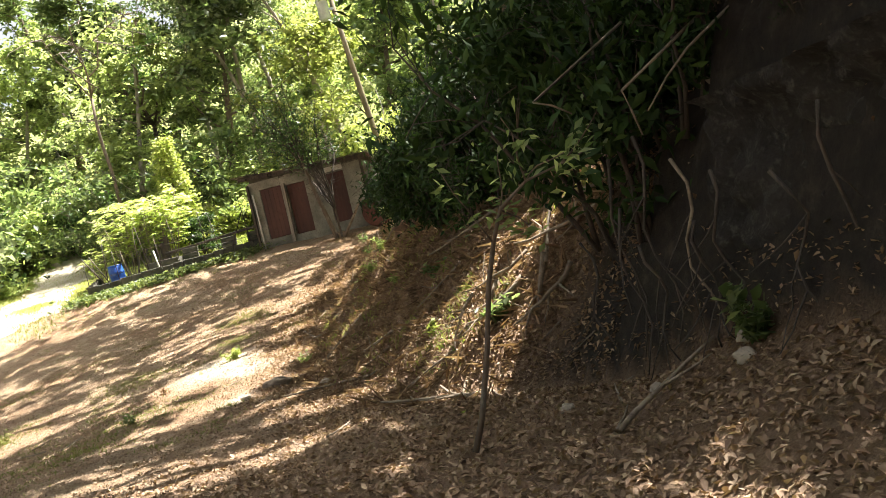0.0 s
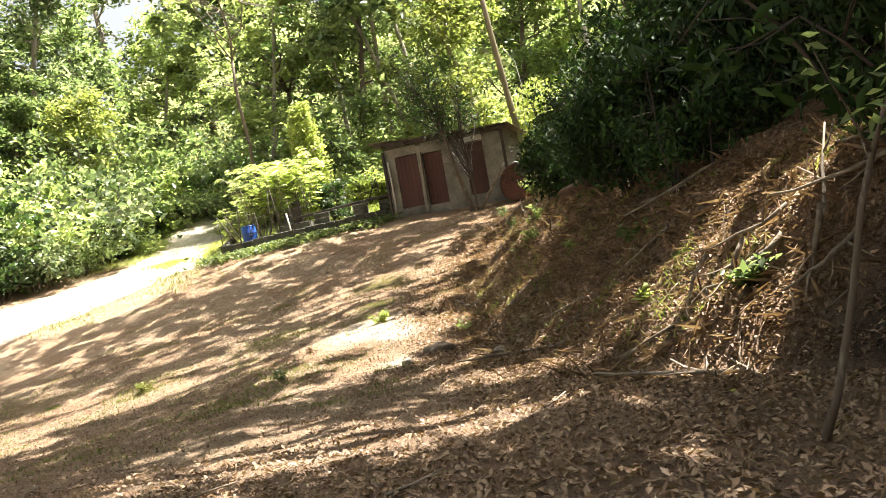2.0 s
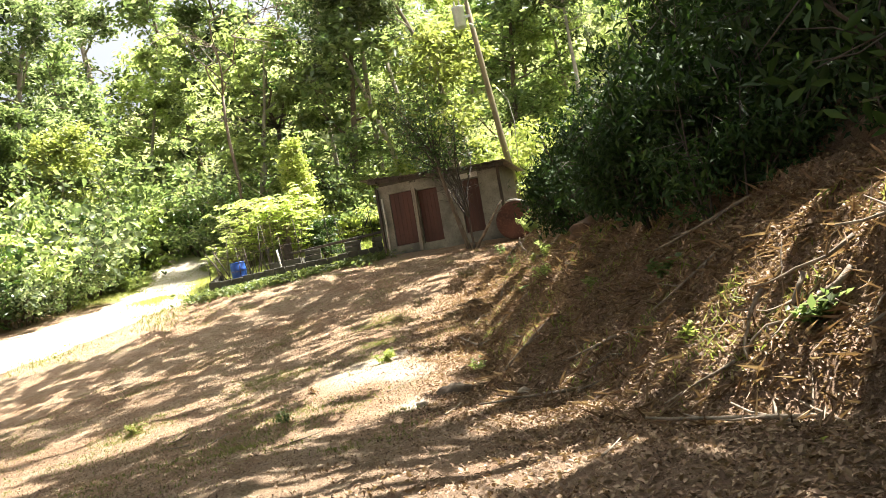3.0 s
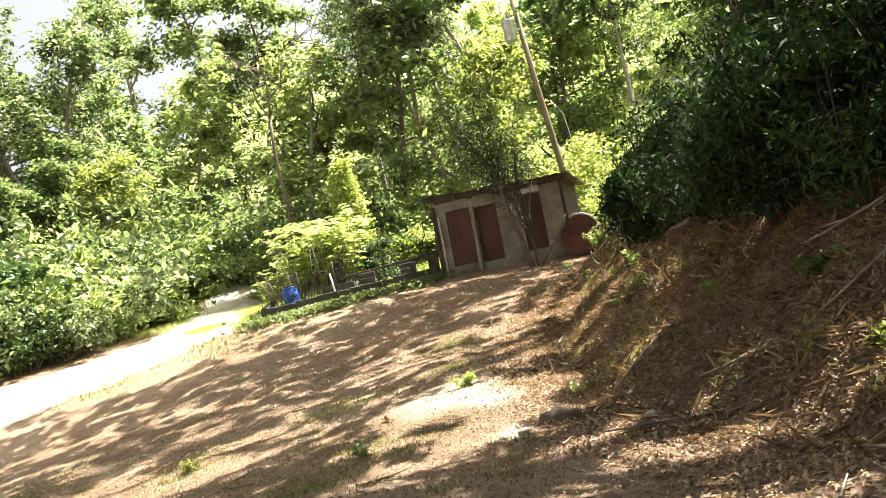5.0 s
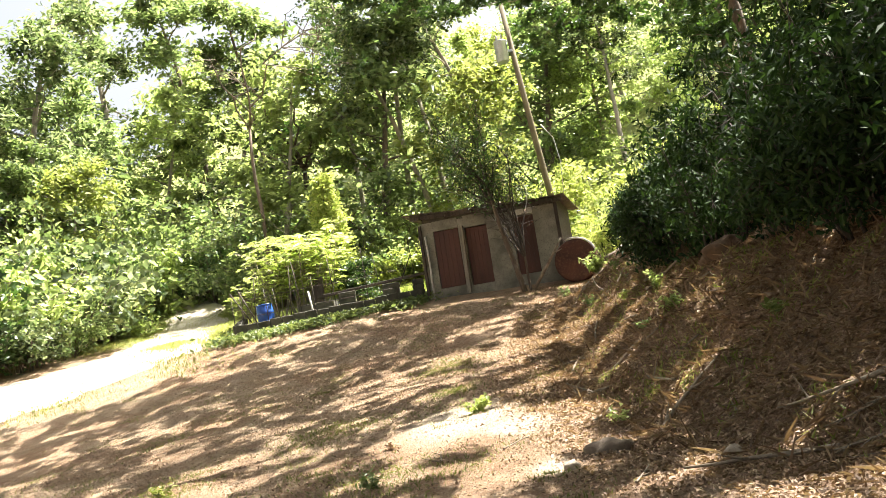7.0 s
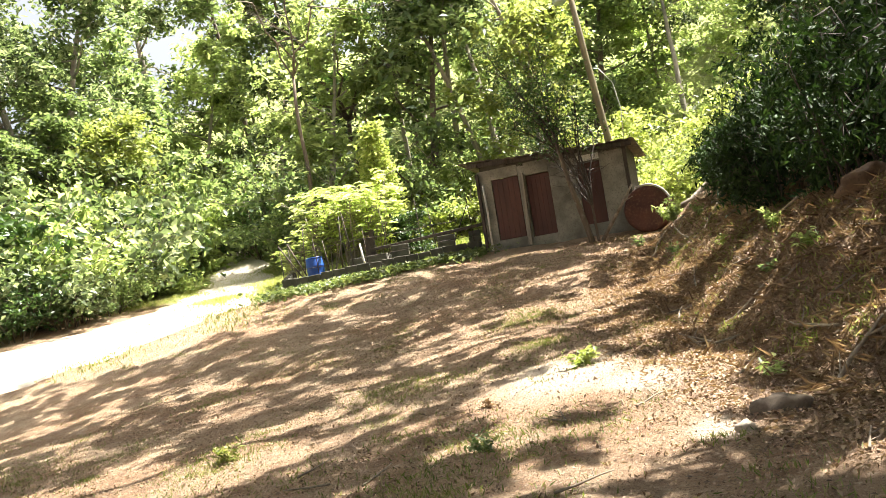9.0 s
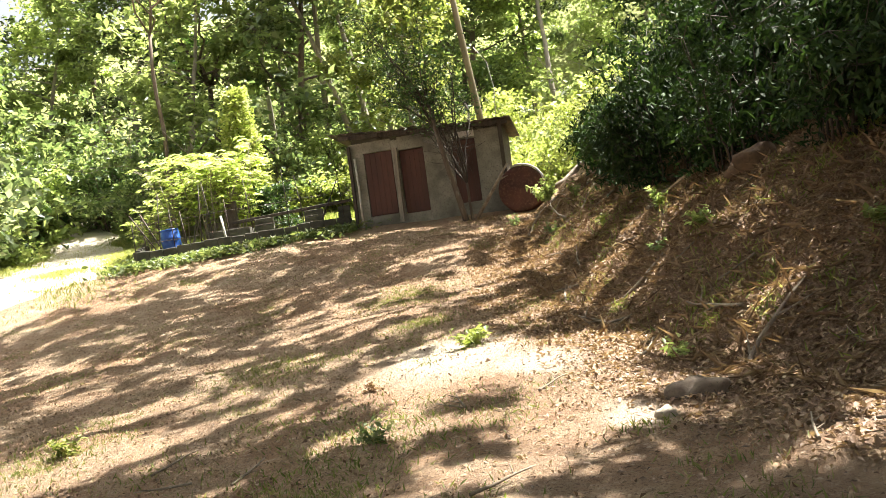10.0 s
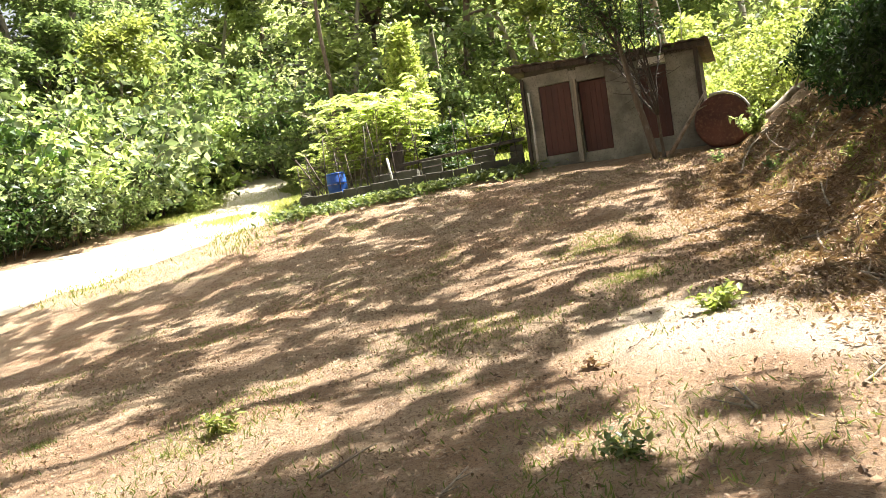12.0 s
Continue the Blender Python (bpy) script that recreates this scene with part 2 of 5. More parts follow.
def mesh_from(name, verts, faces, mat, smooth=False):
    """verts (n,3), faces (m,k) as arrays."""
    verts, faces = np.asarray(verts, np.float32), np.asarray(faces, np.int32)
    me = bpy.data.meshes.new(name)
    k = faces.shape[1]
    me.vertices.add(len(verts))
    me.vertices.foreach_set("co", verts.ravel())
    me.loops.add(faces.size)
    me.loops.foreach_set("vertex_index", faces.ravel())
    me.polygons.add(len(faces))
    me.polygons.foreach_set("loop_start", np.arange(0, faces.size, k, dtype=np.int32))
    me.polygons.foreach_set("loop_total", np.full(len(faces), k, np.int32))
    if smooth:
        me.polygons.foreach_set("use_smooth", np.ones(len(faces), bool))
    me.update(calc_edges=True)
    me.materials.append(mat)
    return me


def grid_mesh(name, xs, ys, zf, mat):
    X, Y = np.meshgrid(xs, ys)
    v = np.stack([X.ravel(), Y.ravel(), zf(X.ravel(), Y.ravel())], 1)
    nx, ny = len(xs), len(ys)
    i = (np.arange(ny - 1)[:, None] * nx + np.arange(nx - 1)).ravel()
    return mesh_from(name, v, np.stack([i, i + 1, i + nx + 1, i + nx], 1), mat, True)


xs = np.concatenate([np.arange(1.8, 5, 0.07), -400 + 360 * (1 - np.linspace(1, 0, 20, endpoint=False) ** 2), np.arange(-40, -12, 0.5), np.arange(-12, 6, 0.14), np.arange(6, 20, 0.6), 20 + 380 * np.linspace(0, 1, 20) ** 2])
ys = np.concatenate([-300 + 292 * (1 - np.linspace(1, 0, 16, endpoint=False) ** 2), np.arange(-8, 2, 0.5), np.arange(2, 24, 0.14), np.arange(24, 62, 0.5), 62 + 540 * np.linspace(0, 1, 24) ** 2])
SUNNY_SOIL = ((-5.0, 16.4, 0.85, 1.2), (-3.76, 13.1, 0.29, 0.53), (-4.2, 15.5, 0.5, 0.5))      # pale soil with patches of sunlight painted into its colour
ground = tagged(new("ground", grid_mesh("ground", np.unique(xs), np.unique(ys), height, GROUND)), "reddish bare earth yard rising to a littered bank", "ground", kind="structure")
co = np.empty(len(ground.data.vertices) * 3, np.float32)
ground.data.vertices.foreach_get("co", co)
co = co.reshape(-1, 3)
bank_dx = co[:, 0] - np.interp(co[:, 1], BANK_Y, BANK_X)
wob = np.sin(co[:, 0] * 2.1 + co[:, 1]) * 0.35 + np.sin(co[:, 1] * 1.7 - co[:, 0] * 0.6) * 0.35
litter = np.clip((bank_dx + 2.2 + wob) / 2.2, 0, 1) * np.clip((34 - co[:, 1]) / 10, 0.0, 1)
litter = np.maximum(litter, np.clip((11 - co[:, 1] + wob) / 6, 0, 0.8) * np.clip((co[:, 0] + 6) / 3, 0, 1))
grassy = np.clip((co[:, 1] - 36 + wob * 2) / 3, 0, 1) + np.clip((-co[:, 0] - 23 + wob) / 3, 0, 1) * np.clip((co[:, 1] - 24) / 4, 0, 1) + np.clip((bank_dx - 4) / 3, 0, 1) * np.clip((co[:, 1] - 28) / 4, 0, 1)
bed = np.clip((co[:, 1] - 31.6 - 0.18 * (co[:, 0] + 14)) / 0.6, 0, 1) * np.clip((-co[:, 0] - 6.6) / 0.5, 0, 1) * np.clip((co[:, 0] + 15.5) / 1, 0, 1)
grassy = np.clip(np.maximum(grassy, bed), 0, 1)
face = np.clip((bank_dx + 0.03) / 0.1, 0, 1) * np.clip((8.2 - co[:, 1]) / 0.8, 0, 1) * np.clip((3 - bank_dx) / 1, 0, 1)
sunny_soil = np.zeros(len(co))
for sx, sy, ax, ay in SUNNY_SOIL:
    sunny_soil = np.maximum(sunny_soil, np.clip((1.25 - np.hypot((co[:, 0] - sx) / ax, (co[:, 1] - sy) / ay) + wob * 0.3) / 0.8, 0, 0.85))
for nm, val in (("litter", litter), ("grass", grassy), ("face", face), ("sunny_soil", sunny_soil)):
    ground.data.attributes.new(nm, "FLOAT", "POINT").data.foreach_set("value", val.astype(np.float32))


# ---- builders ----
def part(name, bm, mat, parent=None, label=""):
    """Links a bmesh (or a mesh) as one object under a thing or a part."""
    if isinstance(bm, bmesh.types.BMesh):
        me = bpy.data.meshes.new(name)
        bmesh.ops.recalc_face_normals(bm, faces=bm.faces)
        bm.to_mesh(me)
        bm.free()
        me.materials.append(mat)
    else:
        me = bm
    ob = new(name, me)
    ob.parent = parent
    if label:
        tagged(ob, label)
    return ob


def box(size, at=(0, 0, 0), turn=(0, 0, 0), bevel=0.008, bm=None):
    bm = bm or bmesh.new()
    made = bmesh.ops.create_cube(bm, size=1, matrix=pose(*at, *turn) @ Matrix.Diagonal((*size, 1)))
    if bevel:
        vs = set(made["verts"])
        bmesh.ops.bevel(bm, geom=[e for e in bm.edges if e.verts[0] in vs and e.verts[1] in vs], offset=min(bevel, 0.3 * min(size)), segments=1, affect="EDGES")
    return bm


def tube(points, radii, sides=7, bm=None):
    """A tapered tube along points."""
    bm = bm or bmesh.new()
    rings = []
    pts = [Vector(p) for p in points]
    for i, p in enumerate(pts):
        d = (pts[min(i + 1, len(pts) - 1)] - pts[max(i - 1, 0)]).normalized()
        a = d.cross(Vector((0.31, 0.95, 0.05)) if abs(d.z) > 0.9 else Vector((0, 0, 1))).normalized()
        b = d.cross(a)
        rings.append([bm.verts.new(p + radii[i] * (a * math.cos(2 * math.pi * k / sides) + b * math.sin(2 * math.pi * k / sides))) for k in range(sides)])
    for r0, r1 in zip(rings, rings[1:]):
        for k in range(sides):
            f = bm.faces.new((r0[k], r0[(k + 1) % sides], r1[(k + 1) % sides], r1[k]))
            f.smooth = True
    bm.faces.new(rings[0][::-1])
    bm.faces.new(rings[-1])
    return bm


def lathe(profile, sides=24, bm=None, at=(0, 0, 0)):
    """A turned solid from (radius, z) pairs."""
    bm = bm or bmesh.new()
    rings = [[bm.verts.new((at[0] + r * math.cos(2 * math.pi * k / sides), at[1] + r * math.sin(2 * math.pi * k / sides), at[2] + z)) for k in range(sides)] for r, z in profile]
    for r0, r1 in zip(rings, rings[1:]):
        for k in range(sides):
            f = bm.faces.new((r0[k], r0[(k + 1) % sides], r1[(k + 1) % sides], r1[k]))
            f.smooth = True
    bm.faces.new(rings[0][::-1])
    bm.faces.new(rings[-1])
    return bm


def leaf_blades(rng, centres, length, width, up=0.35, droop=0.0, out=None, fold=0.25, spread=0.35):
    """Vertices and triangles of folded leaf blades, one at each centre; out: the way they point, droop: how far they hang."""
    n = len(centres)
    d = rng.normal(size=(n, 3))
    if out is not None:
        d = d * 0.6 + out
    d[:, 2] = d[:, 2] * 0.6 - droop
    d /= np.linalg.norm(d, axis=1, keepdims=True) + 1e-9
    nrm = rng.normal(size=(n, 3)) * (1 - up)
    nrm[:, 2] += up * 2
    side = np.cross(d, nrm)
    side /= np.linalg.norm(side, axis=1, keepdims=True) + 1e-9
    nn = np.cross(side, d)
    L = length * (1 + spread * rng.uniform(-1, 1, (n, 1)))
    W = width * L / length * 0.5
    c = np.asarray(centres)
    a, b = c - d * L / 2, c + d * L / 2 - nn * L * 0.12
    m = c - d * L * 0.08
    v = np.stack([a, m + side * W + nn * W * fold, b, m - side * W + nn * W * fold], 1).reshape(-1, 3)
    i = np.arange(n) * 4
    f = np.concatenate([np.stack([i, i + 2, i + 1], 1), np.stack([i, i + 3, i + 2], 1)])
    return v, f


def leaf_mesh(name, rng, centres, length, width, mat, **how):
    v, f = leaf_blades(rng, centres, length, width, **how)
    return mesh_from(name, v, f, mat)


def bent(rng, start, way, length, steps, wobble, sag=0.0):
    p, d, out = np.array(start, float), np.array(way, float), []
    d /= np.linalg.norm(d)
    for i in range(steps + 1):
        out.append(p.copy())
        d = d + rng.normal(size=3) * wobble
        d[2] -= sag
        d /= np.linalg.norm(d)
        p = p + d * length / steps
    return out


def tree(name, seed, tall, girth, clear, reach, limbs, twigs, leaves, blade, leaf, bark, label, category="tree", shape=1.0, clump=0.55, droop=0.1, lean=(0, 0), vines=False):
    """A tree at the origin: tapered trunk, limbs, and leaves in clumps round the twig ends. shape > 1 narrows the top."""
    rng = np.random.default_rng(seed)
    top = tagged(new(name), label, category)
    trunk = bent(rng, (0, 0, -0.3), (lean[0], lean[1], 1), tall * 0.88, 9, 0.055)
    rad = [girth * (1 - 0.085 * i) * (1.35 if i == 0 else 1) for i in range(10)]
    part("trunk", tube(trunk, rad, 9), bark, top)
    bm = bmesh.new()
    ends = []
    for k in range(limbs):
        u = clear + (1 - clear) * (k + rng.random()) / limbs
        i = min(int(u * 9), 8)
        s = trunk[i] + (trunk[i + 1] - trunk[i]) * (u * 9 - i)
        ang = k * 2.4 + rng.uniform(-0.5, 0.5)
        r = reach * (1 - (u - clear) / (1 - clear) * 0.6 * shape) * rng.uniform(0.7, 1.15)
        r = max(r, 0.3 * reach * 0.5)
        way = (math.cos(ang), math.sin(ang), rng.uniform(0.15, 0.75))
        limb = bent(rng, s, way, r, 5, 0.16, 0.02 + droop * 0.1)
        g = girth * 0.42 * (1 - 0.6 * u)
        tube(limb, [g * (1 - 0.16 * j) for j in range(6)], 5, bm)
        for j in range(twigs):
            q = limb[2 + j % 4] if j % 4 < 4 else limb[-1]
            tw = bent(rng, q, rng.normal(size=3) * 0.8 + np.array(way) * 0.8, r * rng.uniform(0.22, 0.5), 3, 0.2, droop * 0.25)
            tube(tw, [g * 0.3, g * 0.22, g * 0.15, g * 0.08], 3, bm)
            ends += [tw[-1], tw[-2]]
        ends.append(limb[-1])
    ends.append(trunk[-1])
    part("limb", bm, bark, top)
    ends = np.array(ends)
    ends = ends[rng.random(len(ends)) < 0.55]
    w = rng.gamma(1.3, 1, len(ends))
    pick = rng.choice(len(ends), leaves, p=w / w.sum())
    size = clump * reach * rng.uniform(0.12, 0.27, len(ends))
    off = rng.normal(size=(leaves, 3))
    off[:, 2] = off[:, 2] * 0.5
    c = ends[pick] + off * size[pick, None]
    c = c[c[:, 2] > 0.1]
    part("crown", leaf_mesh("crown", rng, c, blade * 1.15, blade * 0.55, leaf, droop=droop, out=off[:len(c)] * 0.3, up=0.5), leaf, top)
    return top


def bush(name, seed, tall, wide, stems, leaves, blade, leaf, label, bark=BARK, category="bush", width=0.5, droop=0.2):
    rng = np.random.default_rng(seed)
    top = tagged(new(name), label, category)
    bm, ends = bmesh.new(), []
    for k in range(stems):
        a = rng.uniform(0, 6.28)
        s = bent(rng, (0.15 * wide * math.cos(a), 0.15 * wide * math.sin(a), -0.15), (math.cos(a) * wide * 0.45 * rng.random(), math.sin(a) * wide * 0.45 * rng.random(), tall * 0.8), tall * rng.uniform(0.55, 1.0), 5, 0.12)
        tube(s, [0.03 * (1 - 0.15 * j) * (0.5 + tall * 0.2) for j in range(6)], 5, bm)
        for j in range(2, 6):
            ends.append(s[j])
            for _ in range(2):
                t = bent(rng, s[j], rng.normal(size=3) + np.array([math.cos(a), math.sin(a), 0.3]), wide * rng.uniform(0.12, 0.3), 2, 0.2)
                tube(t, [0.012, 0.009, 0.005], 3, bm)
                ends.append(t[-1])
    part("stem", bm, bark, top)
    ends = np.array(ends)
    ends = ends[rng.random(len(ends)) < 0.6]
    w = rng.gamma(2, 1, len(ends))
    pick = rng.choice(len(ends), leaves, p=w / w.sum())
    off = rng.normal(size=(leaves, 3)) * np.array([1, 1, 0.6])
    c = ends[pick] + off * wide * rng.uniform(0.045, 0.1, len(ends))[pick, None]
    c = c[c[:, 2] > 0.05]
    part("foliage", leaf_mesh("foliage", rng, c, blade, blade * width, leaf, droop=droop), leaf, top)
    return top


def put(thing, x, y, turn=0.0, scale=1.0, sink=0.0):
    """Stands a thing on the ground."""
    thing.matrix_basis = pose(x, y, float(height(x, y)) - sink, 0, 0, turn) @ Matrix.Scale(scale, 4)
    return thing


def again(thing, x, y, turn=0.0, scale=1.0, sink=0.0, label=""):
    c = copy_thing(thing, pose(0, 0, 0))
    if label:
        tagged(c, label)
    return put(c, x, y, turn, scale, sink)


# ---- road ----
def road_mesh():
    near = np.array([(-60, 2), (-38, 12), (-27, 20), (-19.3, 26.0), (-16.6, 28.2), (-14.6, 31), (-15.3, 35), (-17.3, 41), (-20, 48), (-23.5, 55), (-28, 62)], float)
    far = np.array([(-62, 8), (-42, 19), (-31, 25), (-23.5, 29.2), (-21, 31.5), (-20.2, 34), (-20.5, 38), (-21.8, 43.5), (-23.6, 50), (-26, 56), (-30, 63)], float)
    s, k = np.linspace(0, 10, 150), np.arange(11)
    n = np.stack([np.interp(s, k, near[:, i]) for i in (0, 1)], 1) + 0.22 * np.stack([np.sin(s * 9), np.cos(s * 13)], 1)
    f = np.stack([np.interp(s, k, far[:, i]) for i in (0, 1)], 1) + 0.22 * np.stack([np.sin(s * 11 + 1), np.cos(s * 8)], 1)
    u = np.linspace(0, 1, 14)[None, :, None]
    P = f[:, None] + (n - f)[:, None] * u
    Z = height(P[..., 0], P[..., 1]) + 0.06 - 0.13 * np.abs(2 * u[..., 0] - 1) ** 6
    i = (np.arange(149)[:, None] * 14 + np.arange(13)).ravel()
    return mesh_from("road", np.stack([P[..., 0].ravel(), P[..., 1].ravel(), Z.ravel()], 1), np.stack([i, i + 1, i + 15, i + 14], 1), ROAD, True)


tagged(new("road", road_mesh()), "pale sunlit dirt track past the yard", "road", kind="structure")


# ---- shed ----
def shed():
    """Block-walled shed: the front runs along x from the origin, the body goes back in y."""
    W, D, H = 4.9, 2.6, 2.68
    top = tagged(new("shed"), "grey block shed with red doors and low rusty roof", "shed")
    doors = ((0.46, 0.92, 0.3, 2.03, 0.03), (1.6, 0.8, 0.24, 2.02, 0.1), (3.3, 0.76, 0.3, 1.98, 0.05))
    part("side_wall", box((0.14, D - 0.2, H + 0.4), (0.08, D / 2, H / 2 - 0.2)), CONCRETE, top)
    # Same wall as the other side; its shade is put in as dark wood
    part("side_wall", box((0.14, D - 0.2, H + 0.4), (W - 0.08, D / 2, H / 2 - 0.2)), WOOD_DARK, top, "side wall with its shade painted as dark wood")
    part("back_wall", box((W - 0.3, 0.14, H + 0.4), (W / 2, D - 0.1, H / 2 - 0.2)), CONCRETE, top)
    part("floor_slab", box((W - 0.04, D - 0.04, 0.5), (W / 2, D / 2, -0.2)), CONCRETE, top)
    edges = [0.0]
    for x, w, z0, h, _ in doors:
        edges += [x, x + w]
        part("door_sill", box((w, 0.1, z0 + 0.1), (x + w / 2, 0.09, z0 / 2 - 0.05)), MORTAR, top)
        part("wall_over_door", box((w, 0.1, H - z0 - h), (x + w / 2, 0.09, (H + z0 + h) / 2)), MORTAR, top)
    edges.append(W)
    for a, b in zip(edges[::2], edges[1::2]):
        part("front_wall", box((b - a, 0.1, H + 0.3), ((a + b) / 2, 0.1, H / 2 - 0.15)), MORTAR, top)
    for x, w, z0, h, back in doors:
        d = part("door", box((w - 0.04, 0.04, h - 0.02), (x + w / 2, 0.08 + back, z0 + h / 2)), RED_DOOR, top, "dull red painted door leaf")
        for k in range(5):
            part("plank", box((w / 5 - 0.012, 0.02, h - 0.06), (x + (k + 0.5) * (w - 0.04) / 5 + 0.02, 0.05 + back, z0 + h / 2), bevel=0.005), RED_DOOR, d)
    part("lintel", box((0.72, 0.07, 0.19), (3.7, 0.035, 2.42)), WHITE_PAINT, top, "whitewashed board over the door")
    part("door_post", box((0.14, 0.12, 2.35), (1.49, 0.0, 1.17), (0, 0.8, 0)), WOOD_GREY, top, "pale weathered post")
    part("corner_post", box((0.1, 0.1, 2.6), (0.02, -0.05, 1.3)), WOOD_DARK, top)
    # Added dark post that stands in for the shaded right corner
    part("corner_post", box((0.12, 0.12, 2.7), (4.88, -0.03, 1.3)), WOOD_DARK, top)
    part("pipe", tube([(0.2, -0.06, 0.0), (0.21, -0.06, 1.2), (0.18, -0.06, 2.2)], [0.035, 0.035, 0.035], 8), WHITE_PAINT, top, "pale upright pipe")
    # roof: a thin sheet with ribs, on a dark fascia
    bm, n = bmesh.new(), 70
    rows = []
    for j, y in enumerate((-0.3, 1.2, D + 0.25)):
        for dz in (0.0,):
            rows.append([bm.verts.new((-0.5 + (W + 0.85) * i / n, y, H + 0.33 - 0.06 * (W + 0.85) * i / n - 0.03 * y + 0.015 * math.sin(i * 1.57) + 0.025 * math.sin(i * 0.21 + j))) for i in range(n + 1)])
    for r0, r1 in zip(rows, rows[1:]):
        for i in range(n):
            bm.faces.new((r0[i], r0[i + 1], r1[i + 1], r1[i]))
    ext = bmesh.ops.extrude_face_region(bm, geom=bm.faces[:])
    bmesh.ops.translate(bm, verts=[v for v in ext["geom"] if isinstance(v, bmesh.types.BMVert)], vec=(0, 0, -0.03))
    roof = part("roof", bm, ROOF_SHEET, top, "thin dark rusty sheet roof")
    part("fascia", box((W + 0.5, 0.06, 0.15), (W / 2, -0.16, H + 0.05), (0, 3.43, 0)), WOOD_DARK, roof)
    part("gable_fill", box((W - 0.2, 0.1, 0.32), (W / 2, 0.1, H + 0.02), (0, 3.43, 0)), MOSSY, roof)
    for k in range(6):
        part("rafter", box((0.07, D + 0.4, 0.1), (0.1 + k * (W - 0.2) / 5, D / 2 - 0.1, H + 0.16 - 0.06 * k * (W - 0.2) / 5)), WOOD_DARK, roof)
    # blocks
    rng = np.random.default_rng(4)
    shapes = {}

    def block(w, x, z):
        key = round(w, 2)
        if key not in shapes:
            b = box((key - 0.004, 0.05, 0.196), bevel=0.002)
            shapes[key] = bpy.data.meshes.new("block")
            b.to_mesh(shapes[key])
            b.free()
            shapes[key].materials.append(CONCRETE)
        ob = new("block", shapes[key])
        ob.parent = top
        ob.matrix_basis = pose(x, 0.07 + rng.uniform(-0.0015, 0.0015), z)

    for row in range(14):
        z = 0.0 + row * 0.2
        if z + 0.1 > H:
            break
        for a, b in zip(edges[::2], edges[1::2]):
            x = a + (0.2 if row % 2 else 0.0)
            if row % 2 and b - a > 0.2:
                block(min(0.2, b - a), a + min(0.2, b - a) / 2, z)
            while x < b - 0.05:
                w = min(0.4, b - x)
                block(w, x + w / 2, z)
                x += w
    return top


SHED = shed()
SHED.matrix_basis = pose(-7.05, 33.0, 3.32, 0, 1.5, -12)


# ---- wood around the yard ----
# openings in the leaf roof: where the sun through them falls (x, y, and its reach each way)
GAPS = ((0.3, 9.5, 0.9, 1.4), (0.95, 3.8, 0.6, 0.35), (-2.0, 10.6, 1.1, 0.6), (-1.2, 12.2, 0.8, 0.5), (-2.9, 11.6, 0.6, 0.4), (-4.6, 16.0, 1.7, 0.9), (-6.9, 20.9, 1.4, 0.9), (-3.8, 13.1, 0.8, 0.5), (-9.6, 15.3, 1.6, 1.0), (-4.8, 12.2, 0.6, 0.5), (-3.2, 8.4, 1.9, 1.1), (-1.0, 15.0, 1.3, 0.9), (-0.8, 19.3, 1.3, 0.8), (-1.7, 23.6, 1.2, 1.3), (0.9, 17.0, 0.8, 0.8), (-11.5, 35.6, 4.6, 3.4), (-0.6, 13.8, 0.9, 0.6), (-1.0, 16.4, 1.0, 0.7), (0.3, 15.2, 0.8, 0.6), (-1.8, 20, 1.0, 0.9), (-0.5, 18.3, 0.9, 0.8), (-0.4, 20.4, 0.8, 0.8), (-1.2, 22, 0.9, 0.8), (0.2, 12.2, 0.8, 0.5), (-2.0, 24, 0.8, 1.0), (-5.0, 26.5, 1.2, 0.7), (-3.2, 28.3, 0.9, 0.6), (-6.6, 28.8, 0.8, 0.6), (-18.5, 38, 3.8, 9), (-17.5, 29, 3.5, 3.0), (-6.5, 38, 3, 3))


def in_gap(c):
    """Whether the shadow of a clump at c would fall in an opening."""
    k = sun_dir / sun_dir.z
    g = 0.5
    for _ in range(2):
        x, y = c[0] - k.x * (c[2] - g), c[1] - k.y * (c[2] - g)
        g = float(height(x, y))
    return any(((x - a) / p) ** 2 + ((y - b) / q) ** 2 < 1 for a, b, p, q in GAPS)


